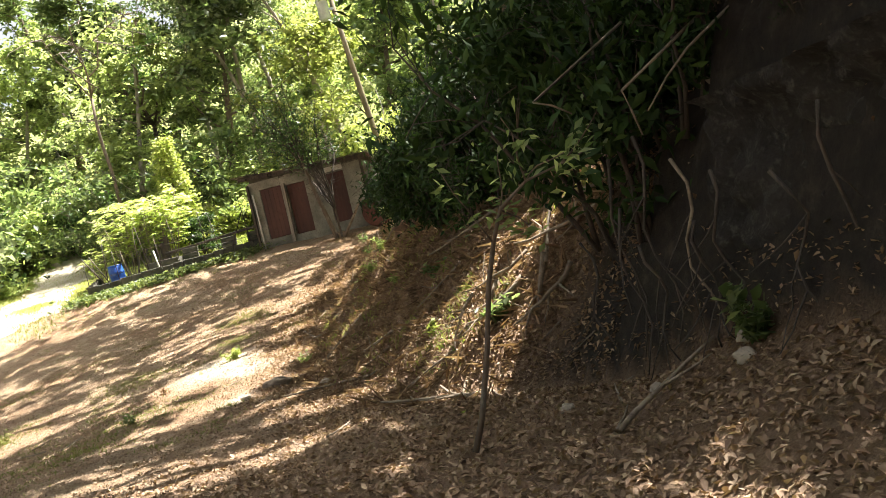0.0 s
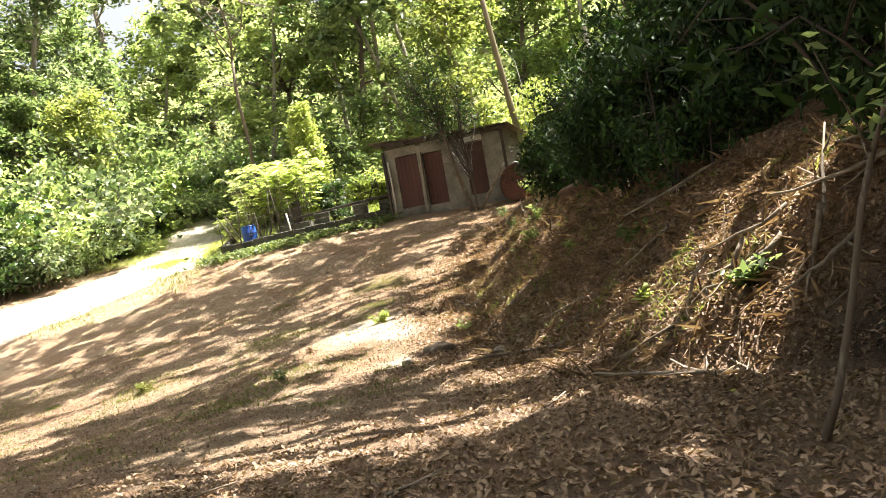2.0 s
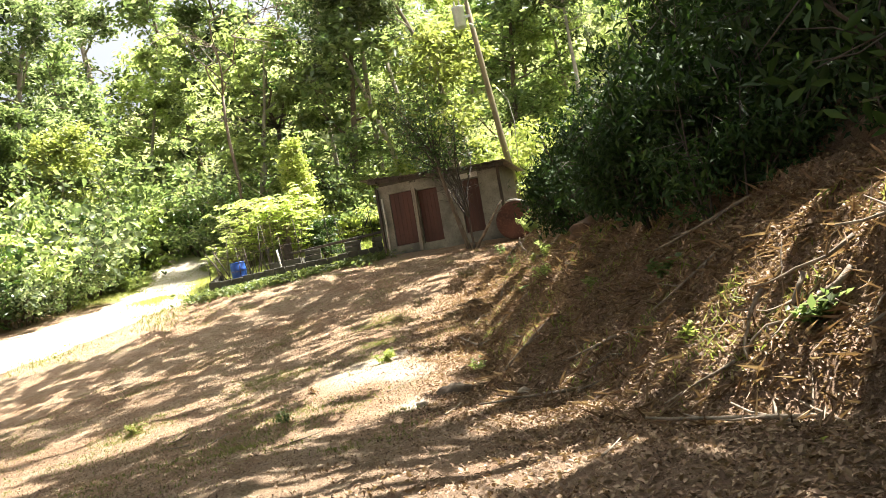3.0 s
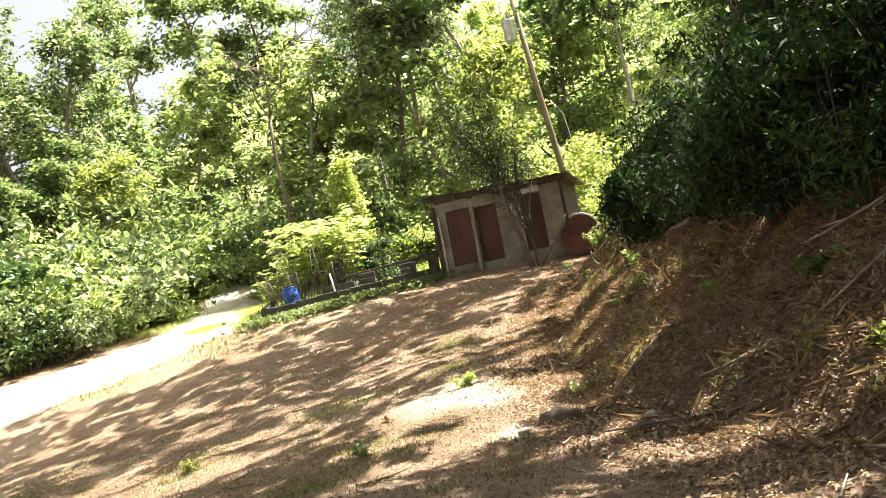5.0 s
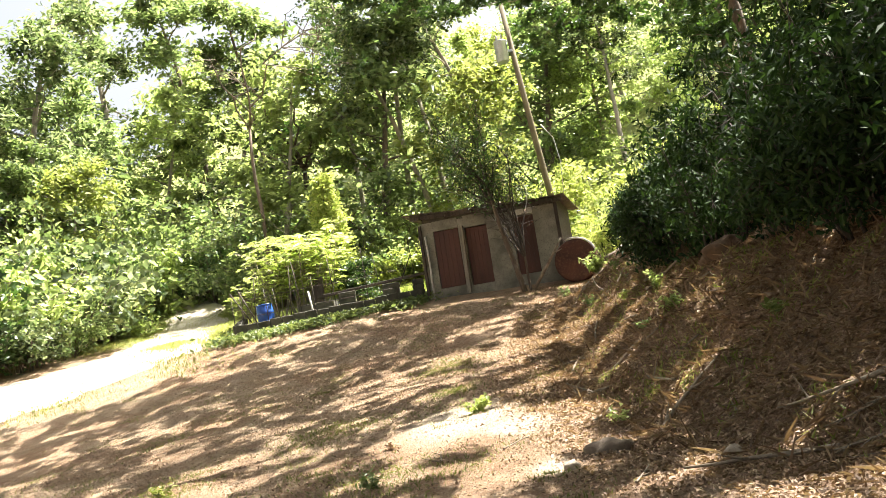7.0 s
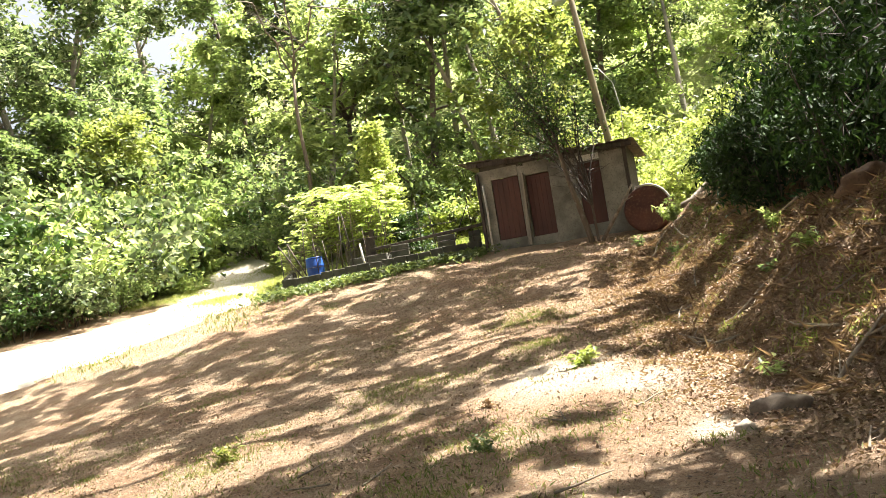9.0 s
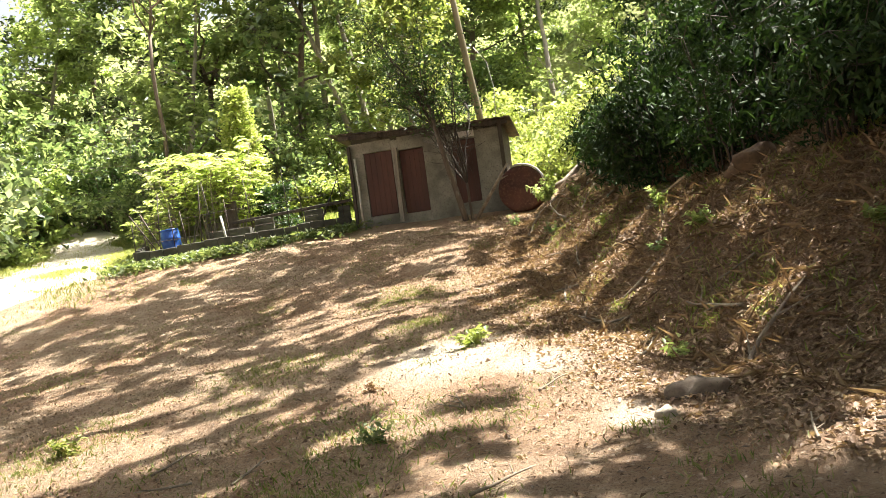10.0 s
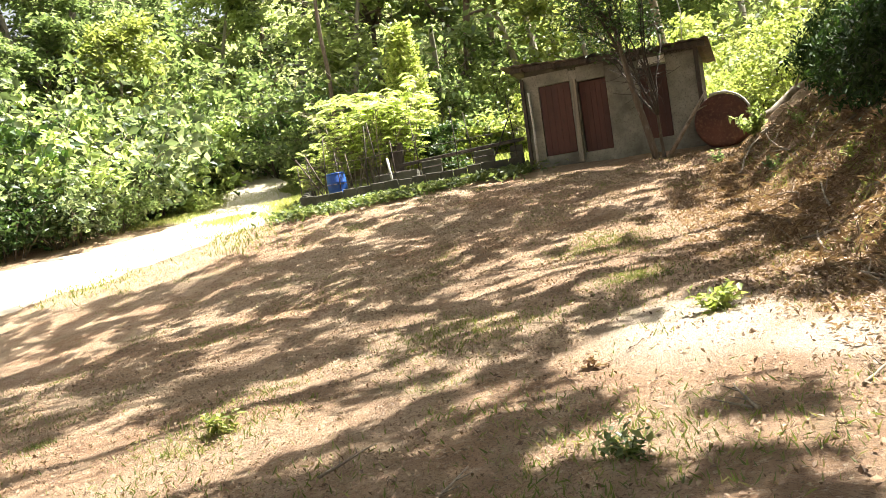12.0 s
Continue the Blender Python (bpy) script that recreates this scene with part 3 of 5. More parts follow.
def canopy_tree(base, fork, aims, leaves, seed, blade=0.27, leaf=LEAF_DARK, girth=0.26, clumps=64, spread=2.8, label="tall spreading tree whose limbs reach over the yard"):
    """A tall tree standing at base, forking at the height fork, with long limbs to the points aimed at."""
    rng = np.random.default_rng(seed)
    top = tagged(new("canopy_tree"), label, "tree")
    z0 = float(height(*base))
    mid = np.mean(np.array(aims), 0)
    lean = (mid[:2] - np.array(base)) * 0.12
    f = np.array([base[0] + lean[0], base[1] + lean[1], z0 + fork])
    b0 = np.array([base[0], base[1], z0 - 0.3])
    stem = [b0 + (f - b0) * (i / 7) + (rng.normal(size=3) * 0.08 if 0 < i < 7 else 0) for i in range(8)]
    part("trunk", tube(stem, [girth * (1.3 if i == 0 else 1 - 0.06 * i) for i in range(8)], 10), BARK, top)
    cs = []
    for a in aims:
        bm = bmesh.new()
        a = np.array(a, float)
        d = a - f
        path = [f + d * u + np.array([0, 0, 1.6 * math.sin(u * math.pi) * min(1, np.linalg.norm(d) / 8)]) + (rng.normal(size=3) * 0.22 if 0 < u < 1 else 0) for u in np.linspace(0, 1, 9)]
        tube(path, [girth * 0.4 * (1 - 0.105 * i) for i in range(9)], 6, bm)
        for _ in range(clumps):
            r, w = spread * math.sqrt(rng.random()), rng.uniform(0, 6.28)
            c = a + np.array([r * math.cos(w), r * math.sin(w), rng.normal() * 0.5])
            if in_gap(c):
                continue
            q = path[int(rng.integers(4, 9))]
            m = (q + c) / 2 + rng.normal(size=3) * 0.15 + np.array([0, 0, 0.2])
            tube([q, m, c], [0.02, 0.014, 0.006], 4, bm)
            n = int(leaves * rng.uniform(0.5, 1.4))
            d = rng.normal(size=(n, 3))
            d *= (rng.random((n, 1)) ** 0.4) / np.linalg.norm(d, axis=1, keepdims=True)
            cs.append(c + d * np.array([0.33, 0.33, 0.16]) * rng.uniform(0.5, 1.5))
        part("limb", bm, BARK, top)
    part("crown", leaf_mesh("crown", rng, np.concatenate(cs), blade, blade * 0.5, leaf, droop=0.35, up=0.45), leaf, top)
    return top


# Crowns mostly out of view, limb ends set so their shade dapples the yard
canopy_tree((4.4, 11.5), 6.5, [(-2.3, 10.2, 12), (-5.3, 12.2, 12.5), (-7.8, 10.2, 12.5), (-3.8, 15.2, 13), (-7.8, 15.2, 13.5), (0.2, 7.7, 12), (-10.3, 12.7, 13.5), (-4.8, 8.2, 12), (-1.7, 15.8, 13.5), (-0.5, 14.4, 12.5), (1.4, 14.0, 12.5), (-3.2, 12.6, 12.3), (-5.4, 10.2, 12.3)], 44, 31)
canopy_tree((6, 25), 7.0, [(0.2, 22.2, 14), (-8.7, 20.6, 13.5), (-8.8, 22.7, 14), (-4.8, 23.7, 14), (-11.8, 20.2, 14.5), (-11.8, 25.2, 15), (-10.8, 16.7, 14), (5.7, 19.2, 15.5), (8.2, 22.2, 16.5), (-2.2, 19.8, 13.5)], 44, 32)
canopy_tree((5.2, 31), 7.0, [(-1.3, 30.7, 14), (-4.8, 28.2, 13.5), (-8.1, 26.7, 14), (0.2, 34.2, 13.5), (1.7, 29.7, 14), (-2.3, 26.2, 14), (-8.3, 30.2, 15), (-11.8, 29.2, 15), (4.3, 35.5, 13.5), (-4.6, 32.6, 14.8), (-2.4, 31.6, 14.4)], 44, 33)
# Unseen tree added to keep the sun off the bank bushes
canopy_tree((11.5, 18), 7.0, [(7.0, 17.7, 14), (7.0, 21.4, 14.5), (7.0, 14.4, 14), (7.0, 11.4, 13.5), (7.3, 25.2, 14.5), (9.2, 15.2, 15), (9.2, 20.2, 15), (5.6, 14.8, 14.5), (5.4, 18.7, 14.5), (5.5, 22.2, 15), (3.8, 24.5, 13.6), (4.2, 27.5, 13.8), (4.4, 20.4, 13.6), (4.6, 18.6, 13.5), (5.4, 16, 13.5), (5.0, 22.6, 13.8), (4.2, 15.6, 13.2)], 44, 37, 0.27, LEAF_BANK_SHADED, clumps=58, spread=2.1, label="tall dense tree added on the bank to shade its bushes")
canopy_tree((7.5, 4), 7.0, [(2.7, 3.7, 13), (1.7, 7.7, 14), (1.7, 0.7, 12), (-1.3, 4.7, 12), (2.9, 10.8, 12.5), (3.7, 9.9, 12.5), (4.6, 9.6, 12.5), (3.2, 9.2, 12.0), (3.2, 14.7, 12.2), (2.2, 13.4, 12.2), (4.4, 7.6, 12), (3.5, 6.4, 12), (5.4, 10.1, 12.6), (6.2, 7.7, 12.2)], 40, 35, clumps=34, spread=2.0)
canopy_tree((-15.2, 41.5), 8.5, [(-11.3, 31.5, 13.5), (-9.2, 31.5, 12.8), (-12.2, 32, 11.8), (-14.6, 32, 13)], 34, 36, 0.16, LEAF_DARK, 0.11, 26, 1.6, "dark-leaved tree with long crooked boughs")
canopy_tree((-14.2, 47.5), 6.5, [(-16.5, 44.5, 15), (-13.5, 43, 16), (-11.5, 44.5, 14.5), (-17.5, 47.5, 13.5), (-15, 45, 11.6), (-12, 48, 16.5), (-17, 43.5, 17.5), (-13, 45.5, 12)], 60, 34, 0.2, LEAF_LIGHT, 0.2, 22, 1.7, "light green tree with drooping dark boughs")


def forest():
    rng = np.random.default_rng(11)
    kinds = [
        tree("broadleaf_tree", 1, 15, 0.2, 0.12, 4.4, 20, 6, 6300, 0.32, LEAF_MID, BARK, "tall green broadleaf tree in the wood"),
        tree("light_tree", 2, 13, 0.16, 0.1, 4.0, 19, 6, 6000, 0.31, LEAF_LIGHT, BARK_PALE, "sunlit light green tree in the wood"),
        tree("grey_tree", 3, 18, 0.26, 0.25, 4.0, 20, 6, 6000, 0.3, LEAF_GREY, BARK_PALE, "tall pale-trunked tree with greyish leaves"),
        tree("dark_tree", 4, 14, 0.22, 0.08, 4.6, 20, 6, 5600, 0.34, LEAF_DARK, BARK, "dense dark green tree in the wood"),
        tree("yellow_tree", 5, 10, 0.14, 0.2, 3.8, 15, 6, 5600, 0.26, LEAF_YELLOW, BARK_PALE, "yellow-green feathery tree in full sun"),
        tree("slim_tree", 6, 19, 0.2, 0.6, 2.6, 14, 6, 4200, 0.24, LEAF_GREY, BARK_PALE, "tall slim tree with a bare pale trunk", clump=0.7),
    ]
    low = [
        bush("shrub", 21, 3.8, 4.4, 14, 2800, 0.28, LEAF_MID, "leafy green shrub at the wood's edge"),
        bush("shrub", 22, 3.0, 3.8, 13, 2500, 0.25, LEAF_LIGHT, "light green leafy shrub in sun"),
        bush("shrub", 23, 3.8, 4.4, 14, 2700, 0.28, LEAF_DARK, "dark green shrub in shade"),
        bush("shrub", 24, 2.4, 3.2, 14, 2600, 0.21, LEAF_YELLOW, "yellow-green shrub in full sun"),
        bush("bank_bush", 25, 3.6, 3.6, 16, 3700, 0.23, LEAF_BANK_SHADED, "long-leaved bush hanging over the bank, shade painted into its leaves", bark=WOOD_DARK, width=0.34, droop=0.7),
        bush("shrub", 26, 3.8, 4.6, 15, 3200, 0.31, LEAF_GREY, "broad-leaved shrub with pale glossy leaves by the road", width=0.6),
    ]
    first = {}

    def stand(k, pool, x, y, s, sink=0.0):
        t = pool[k]
        if id(t) not in first:
            first[id(t)] = 1
            return put(t, x, y, rng.uniform(0, 360), s, sink)
        return again(t, x, y, rng.uniform(0, 360), s, sink)

    # behind the shed and up the slope
    for i in range(41):
        y = 47 + (i % 5) * 6 + rng.uniform(-2.5, 2.5)
        x = -36 + 58 * ((i * 0.618) % 1) + rng.uniform(-1, 1)
        if x < -18 and y > 62:
            continue
        if -1 < x < 9 and y < 56 or abs(x - np.interp(y, (31, 35, 41, 48, 55, 62), (-17.4, -17.9, -19.5, -21.8, -24.7, -29))) < 3.5:
            continue
        k = int(rng.choice(5, p=(0.2, 0.42, 0.22, 0.02, 0.14)))
        stand(k, kinds, x, y, rng.uniform(0.8, 1.2))
    for i in range(29):
        x = -17 + 26 * ((i * 0.618 + 0.3) % 1)
        stand(int(rng.choice(4, p=(0.2, 0.4, 0.05, 0.35) if x > -5 else (0.35, 0.35, 0.15, 0.15))), low, x, rng.uniform(43, 58), rng.uniform(0.8, 1.4))
    # bare pale trunks standing before the wood
    for x, y, s in ((-8.9, 48, 1.0), (-7.2, 46.2, 0.9), (-6.6, 46.5, 1.05), (3.0, 50, 0.95), (-3.3, 46.8, 1.0), (-12.2, 52, 0.9)):
        stand(5, kinds, x, y, s)
    # across the road
    for x, y in ((-36, 24.5), (-32.5, 27.6), (-29.6, 29.5), (-27.2, 30.8), (-25.4, 32.4), (-23.9, 34.6), (-23.6, 37.6), (-24.4, 41.5), (-26, 46), (-27.5, 51), (-40, 21.5), (-29, 57)):
        stand(int(rng.choice((0, 1, 2, 5), p=(0.2, 0.05, 0.25, 0.5))), low, x, y, rng.uniform(1.2, 1.5))
        stand(int(rng.choice(3, p=(0.5, 0.45, 0.05))), low, x - 1.5, y + 2.5, rng.uniform(1.5, 2.0))
        stand(int(rng.choice(5, p=(0.4, 0.25, 0.25, 0.1, 0.0))), kinds, x - 5 - rng.uniform(0, 3), y + 5, rng.uniform(0.6, 0.85))
    for x, y, k, sc in ((-28.6, 27.4, 5, 0.75), (-26.4, 28.9, 2, 0.7), (-24.7, 30.2, 5, 0.75), (-23.2, 31.4, 2, 0.7), (-22.2, 33.0, 5, 0.7), (-22.0, 35.2, 0, 0.6), (-31.5, 25.4, 5, 0.8)):
        stand(k, low, x, y, sc)
    for x, y, k, sc in ((-31, 46, 2, 1.15), (-34, 40, 0, 1.2), (-37, 35, 2, 1.2), (-27, 57, 1, 1.15), (-40, 42, 0, 1.3), (-34, 50, 2, 1.3), (-31, 41, 2, 1.05), (-29.5, 51, 0, 1.1), (-26, 65, 0, 1.4), (-32, 62, 2, 1.4), (-20, 61, 0, 1.3)):
        stand(k, kinds, x, y, sc)
    for x, y, k, sc in ((-24.5, 45.5, 1, 1.6), (-23.4, 40, 1, 1.2), (-17.5, 47, 1, 1.0), (-9.5, 44, 1, 1.2), (-12, 45, 1, 1.3)):
        stand(k, low, x, y, sc)
    # where the track bends away
    for x, y, k, s in ((-22.6, 49.6, 2, 1.1), (-20.2, 49, 0, 1.0), (-24.6, 50, 2, 1.2), (-18.6, 50.5, 2, 1.1), (-21.5, 52.5, 0, 1.5)):
        stand(k, low, x, y, s)
    stand(3, kinds, -18.8, 57.5, 0.8)
    # bright slope beside and behind the shed
    for x, y, k, s in ((-0.4, 36.5, 3, 0.7), (1.2, 38, 3, 0.9), (2.6, 40, 3, 1.0), (0.4, 41, 1, 0.9), (3.6, 36.5, 3, 0.8), (-4, 40, 1, 0.8), (-6.5, 39.5, 3, 0.8), (-9.7, 41, 3, 1.0), (-8.2, 41.2, 3, 1.0), (-9, 42, 0, 0.9), (4.5, 43, 1, 1.1), (1.8, 33.6, 3, 0.6), (3.6, 31.2, 0, 0.7), (0.6, 29.4, 1, 0.6), (1.6, 31.5, 3, 0.6), (2.4, 44, 3, 1.1), (3, 46.5, 3, 1.4), (5.5, 48, 1, 1.5), (0.5, 47.5, 3, 1.4), (-2.5, 46, 1, 1.3), (6.5, 44.5, 3, 1.2)):
        stand(k, low, x, y, s)
    # unseen trees added behind the yard's near end and beside it, to block skylight
    for x, y, k, sc in ((-3, -8, 3, 0.9), (3, -7, 3, 0.8), (-9, -9, 0, 0.9), (-15, -4, 3, 0.9), (-19, 4, 0, 0.85), (-22, 12, 3, 0.8), (-26, 2, 0, 1.1)):
        stand(k, kinds, x, y, sc)
    # on the bank
    for x, y, k, s in ((12, 25, 0, 0.7), (12, 13, 3, 0.6), (11, 19, 0, 0.55), (9, 29, 3, 0.5), (12, 5, 3, 0.7), (10, -2, 3, 0.8)):
        stand(k, kinds, x, y, s)
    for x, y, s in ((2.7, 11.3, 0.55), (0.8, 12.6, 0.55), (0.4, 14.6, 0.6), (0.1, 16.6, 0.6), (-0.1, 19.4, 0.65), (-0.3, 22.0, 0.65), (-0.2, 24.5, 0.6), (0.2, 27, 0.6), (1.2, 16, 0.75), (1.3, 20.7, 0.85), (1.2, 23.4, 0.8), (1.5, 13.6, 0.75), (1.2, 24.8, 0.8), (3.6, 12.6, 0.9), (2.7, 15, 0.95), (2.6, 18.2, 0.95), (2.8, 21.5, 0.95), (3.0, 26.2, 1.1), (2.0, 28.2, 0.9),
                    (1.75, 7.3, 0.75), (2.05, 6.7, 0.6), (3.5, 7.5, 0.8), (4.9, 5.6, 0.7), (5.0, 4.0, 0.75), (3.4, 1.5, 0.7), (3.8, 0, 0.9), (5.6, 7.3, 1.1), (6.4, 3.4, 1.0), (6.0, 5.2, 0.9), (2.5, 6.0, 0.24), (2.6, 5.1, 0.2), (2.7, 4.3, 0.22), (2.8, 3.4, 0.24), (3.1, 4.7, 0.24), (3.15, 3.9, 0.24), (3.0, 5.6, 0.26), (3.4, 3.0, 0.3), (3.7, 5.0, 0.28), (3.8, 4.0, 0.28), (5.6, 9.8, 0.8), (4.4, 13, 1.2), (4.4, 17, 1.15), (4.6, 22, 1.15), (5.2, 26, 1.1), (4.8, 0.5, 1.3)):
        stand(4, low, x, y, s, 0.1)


forest()


# ---- by the shed ----
def rusty_drum():
    """A short wide rusty tank standing on edge, its round end towards the yard."""
    top = tagged(new("rusty_tank"), "round rusty red tank end beside the shed", "tank")
    bm = lathe([(0.02, 0.0), (0.3, 0.03), (0.5, 0.02), (0.6, 0.0), (0.63, 0.03), (0.63, 0.75), (0.6, 0.8), (0.02, 0.82)], 32)
    bm.transform(pose(0, 0, 0, -90, 0, 0))
    part("shell", bm, RUST, top)
    # Rim built only along the upper right, sunlight put into its pale colour
    rim = tube([(0.66 * math.cos(a), 0.02, 0.66 * math.sin(a)) for a in np.linspace(0.25, 1.9, 16)], [0.03] * 16, 6)
    part("rim", rim, RIM, top, "worn metal rim arc, its sunlit edge painted pale")
    top.matrix_basis = pose(-1.98, 31.05, 3.58, -6, 0, -16) @ Matrix.Scale(1.1, 4)
    return top


rusty_drum()
log = tagged(new("leaning_pole"), "pale dead pole leaning against the tank", "pole")
part("shaft", tube([(-3.45, 30.75, 2.85), (-3.1, 30.78, 3.3), (-2.75, 30.8, 3.75), (-2.3, 30.85, 4.35)], [0.06, 0.055, 0.045, 0.03], 8), DEAD_WOOD, log)
part("stub", tube([(-2.6, 30.8, 3.9), (-2.35, 30.72, 3.98)], [0.025, 0.012], 6), DEAD_WOOD, log)


def yard_tree():
    """The thin, nearly bare tree in front of the shed."""
    rng = np.random.default_rng(8)
    top = tagged(new("thin_tree"), "thin dark tree with bare twigs before the shed", "tree")
    z = float(height(-3.7, 30.9))
    ends = []
    for k, (dx, tall) in enumerate(((-0.02, 3.6), (0.16, 1.9))):
        s = bent(rng, (-3.7 + dx, 30.9, z - 0.15), (-0.1 + dx * 0.3, 0, 1), tall, 6, 0.03)
        part("trunk", tube(s, [(0.1 if k == 0 else 0.05) * (1 - 0.07 * i) for i in range(7)], 8), BARK, top)
        bm = bmesh.new()
        for j in range(9):
            b = bent(rng, s[5 + j % 2 if k == 0 else 4], (rng.uniform(-1.0, 0.5), rng.uniform(-0.2, 0.7), rng.uniform(0.9, 1.7)), rng.uniform(1.6, 3.6), 6, 0.12)
            tube(b, [0.04 - 0.005 * i for i in range(7)], 5, bm)
            for q in b[2:]:
                for _ in range(3):
                    t = bent(rng, q, rng.normal(size=3) + np.array([-0.2, 0, 0.6]), rng.uniform(0.4, 1.1), 3, 0.15)
                    tube(t, [0.012, 0.009, 0.007, 0.004], 4, bm)
                    ends += t[1:]
        part("branch", bm, WOOD_DARK, top)
    ends = np.array(ends)
    ends = ends[ends[:, 2] > z + 3.0]
    c = ends[rng.choice(len(ends), 4200)] + rng.normal(size=(4200, 3)) * 0.17
    part("crown", leaf_mesh("crown", rng, c, 0.12, 0.05, LEAF_DARK, droop=0.3), LEAF_DARK, top)


yard_tree()


def utility_pole():
    top = tagged(new("utility_pole"), "leaning wooden utility pole with a grey transformer", "pole")
    z = float(height(-1.5, 42))
    part("shaft", tube([(-1.5, 42, z - 0.3), (-1.85, 42, 8.6), (-2.08, 42, 12), (-2.42, 42, 18.4)], [0.17, 0.155, 0.14, 0.11], 12), POLE_WOOD, top)
    can = part("transformer", lathe([(0.26, 0), (0.3, 0.03), (0.3, 0.95), (0.32, 0.97), (0.32, 1.02), (0.1, 1.1)], 20, at=(-2.75, 41.9, 14.3)), GREY_METAL, top, "pale grey metal can")
    for dx in (-0.12, 0.12):
        part("bushing", lathe([(0.05, 0), (0.06, 0.1), (0.04, 0.14), (0.05, 0.2), (0.02, 0.3)], 10, at=(-2.75 + dx, 41.9, 15.38)), RIM, can)
    part("bracket", box((0.36, 0.08, 0.12), (-2.4, 41.9, 14.8)), GREY_METAL, top)
    part("cross_arm", box((1.8, 0.1, 0.12), (-2.36, 41.86, 17.2), (0, 2, 0)), WOOD_GREY, top)
    part("wire", tube([(-1.62, 41.8, 11), (-1.2, 41.5, 10.2), (-1.1, 41.2, 9), (-1.3, 41, 7)], [0.02] * 4, 5), RIM, top)


utility_pole()


# ---- planting bed with its fence ----
def bed():
    top = tagged(new("planting_bed"), "low dark block kerb round a weedy bed", "bed")
    rng = np.random.default_rng(5)
    a, b = np.array([-13.8, 32.1]), np.array([-7.3, 33.1])
    n = 16
    for i in range(n):
        p = a + (b - a) * (i + 0.5) / n
        z = float(height(*p))
        part("kerb_block", box((0.4, 0.16, 0.56), (p[0], p[1], z + 0.17 + rng.uniform(-0.03, 0.03)), (0, rng.uniform(-2, 2), 8.7 + rng.uniform(-3, 3)), 0.015), MOSSY, top)
    for i in range(6):
        p = a + np.array([-0.18, 0.98]) * (i * 0.42 + 0.25)
        part("kerb_block", box((0.16, 0.4, 0.56), (p[0], p[1], float(height(*p)) + 0.17), (0, 0, 10), 0.015), MOSSY, top)


bed()
ROD_X = (-13.9, -13.55, -13.2, -12.7, -12.3, -11.95, -11.5, -11.05, -10.3, -9.2, -8.7, -7.45)


def fence():
    top = tagged(new("rod_fence"), "thin dark iron rod fence with slack wire", "fence")
    rng = np.random.default_rng(6)
    tops = []
    for i, x in enumerate(ROD_X):
        y = 32.35 + (x + 13.9) * 0.13
        z = float(height(x, y))
        t = (x + rng.uniform(-0.18, 0.18), y + rng.uniform(-0.1, 0.1), z + (1.4 if i < 2 else rng.uniform(1.5, 2.4)))
        part("rod", tube([(x, y, z - 0.2), ((x + t[0]) / 2 + 0.02, y, (z + t[2]) / 2), t], [0.016, 0.016, 0.013], 6), IRON_ROD, top)
        tops.append(((x + t[0]) / 2, y, z + 1.0))
    for x, x2 in ((-13.9, -13.0), (-13.6, -12.9), (-8.45, -7.5)):
        y = 32.3 + (x + 13.9) * 0.13
        part("brace", tube([(x, y, float(height(x, y)) + (1.6 if x < -10 else -0.1)), (x2, y + 0.1, float(height(x2, y)) + (0.0 if x < -10 else 1.7))], [0.022, 0.02], 6), IRON_ROD, top)
    for dz in (-0.35, 0.25):
        part("wire", tube([(p[0], p[1], p[2] + dz) for p in tops], [0.007] * len(tops), 4), IRON_ROD, top)


fence()


def barrel():
    top = tagged(new("barrel"), "bright blue plastic barrel by the fence", "barrel")
    part("body", lathe([(0.25, 0), (0.28, 0.03), (0.29, 0.25), (0.305, 0.28), (0.29, 0.31), (0.3, 0.58), (0.315, 0.61), (0.3, 0.64), (0.28, 0.86), (0.26, 0.9)], 24), BLUE_PLASTIC, top)
    part("rim", lathe([(0.262, 0.87), (0.285, 0.875), (0.285, 0.915), (0.262, 0.92)], 24), BLUE_PLASTIC, top)
    for dx in (-0.1, 0.1):
        part("bung", lathe([(0.035, 0.9), (0.035, 0.925), (0.02, 0.93)], 10, at=(dx, 0, 0)), BLUE_PLASTIC, top)
    top.matrix_basis = pose(-12.95, 33.1, float(height(-12.95, 33.1)) - 0.01, 2, -3, 20)


barrel()


def block_pier(x, y, wide, tall, label):
    top = tagged(new("block_pier"), label, "pier", "piers along the beam")
    z = float(height(x, y)) - 0.05
    n = max(2, round(tall / 0.2))
    for i in range(n):
        part("block", box((wide, 0.2, tall / n - 0.012), (x + 0.01 * (i % 2), y, z + (i + 0.5) * tall / n), (0, 0, 3 * (i % 2)), 0.012), MOSSY, top)
    return z + tall


for px, w in ((-10.15, 0.62), (-8.5, 0.62), (-7.5, 0.4)):
    block_pier(px, 34.0, w, 0.82, "squat dark mossy concrete block pier")
beam = tagged(new("beam"), "long dark timber laid on the block piers", "beam")
part("timber", box((4.0, 0.1, 0.1), (-9.2, 34.0, 4.3), (0, -2.2, 0)), WOOD_DARK, beam)
table = tagged(new("trough"), "low dark block trough among the weeds", "trough")
for dx, dy, w, d in ((0, -0.35, 1.3, 0.12), (0, 0.35, 1.3, 0.12), (-0.6, 0, 0.12, 0.58), (0.6, 0, 0.12, 0.58)):
    part("wall", box((w, d, 0.6), (-11.15 + dx, 33.7 + dy, float(height(-11.15, 33.7)) + 0.26)), MOSSY, table)
pier = tagged(new("dark_stump"), "dark squared stump standing on the trough", "stump")
part("post", box((0.36, 0.3, 1.5), (-11.25, 34.35, float(height(-11.25, 34.35)) + 0.72), (0, 2, 8), 0.03), WOOD_DARK, pier)
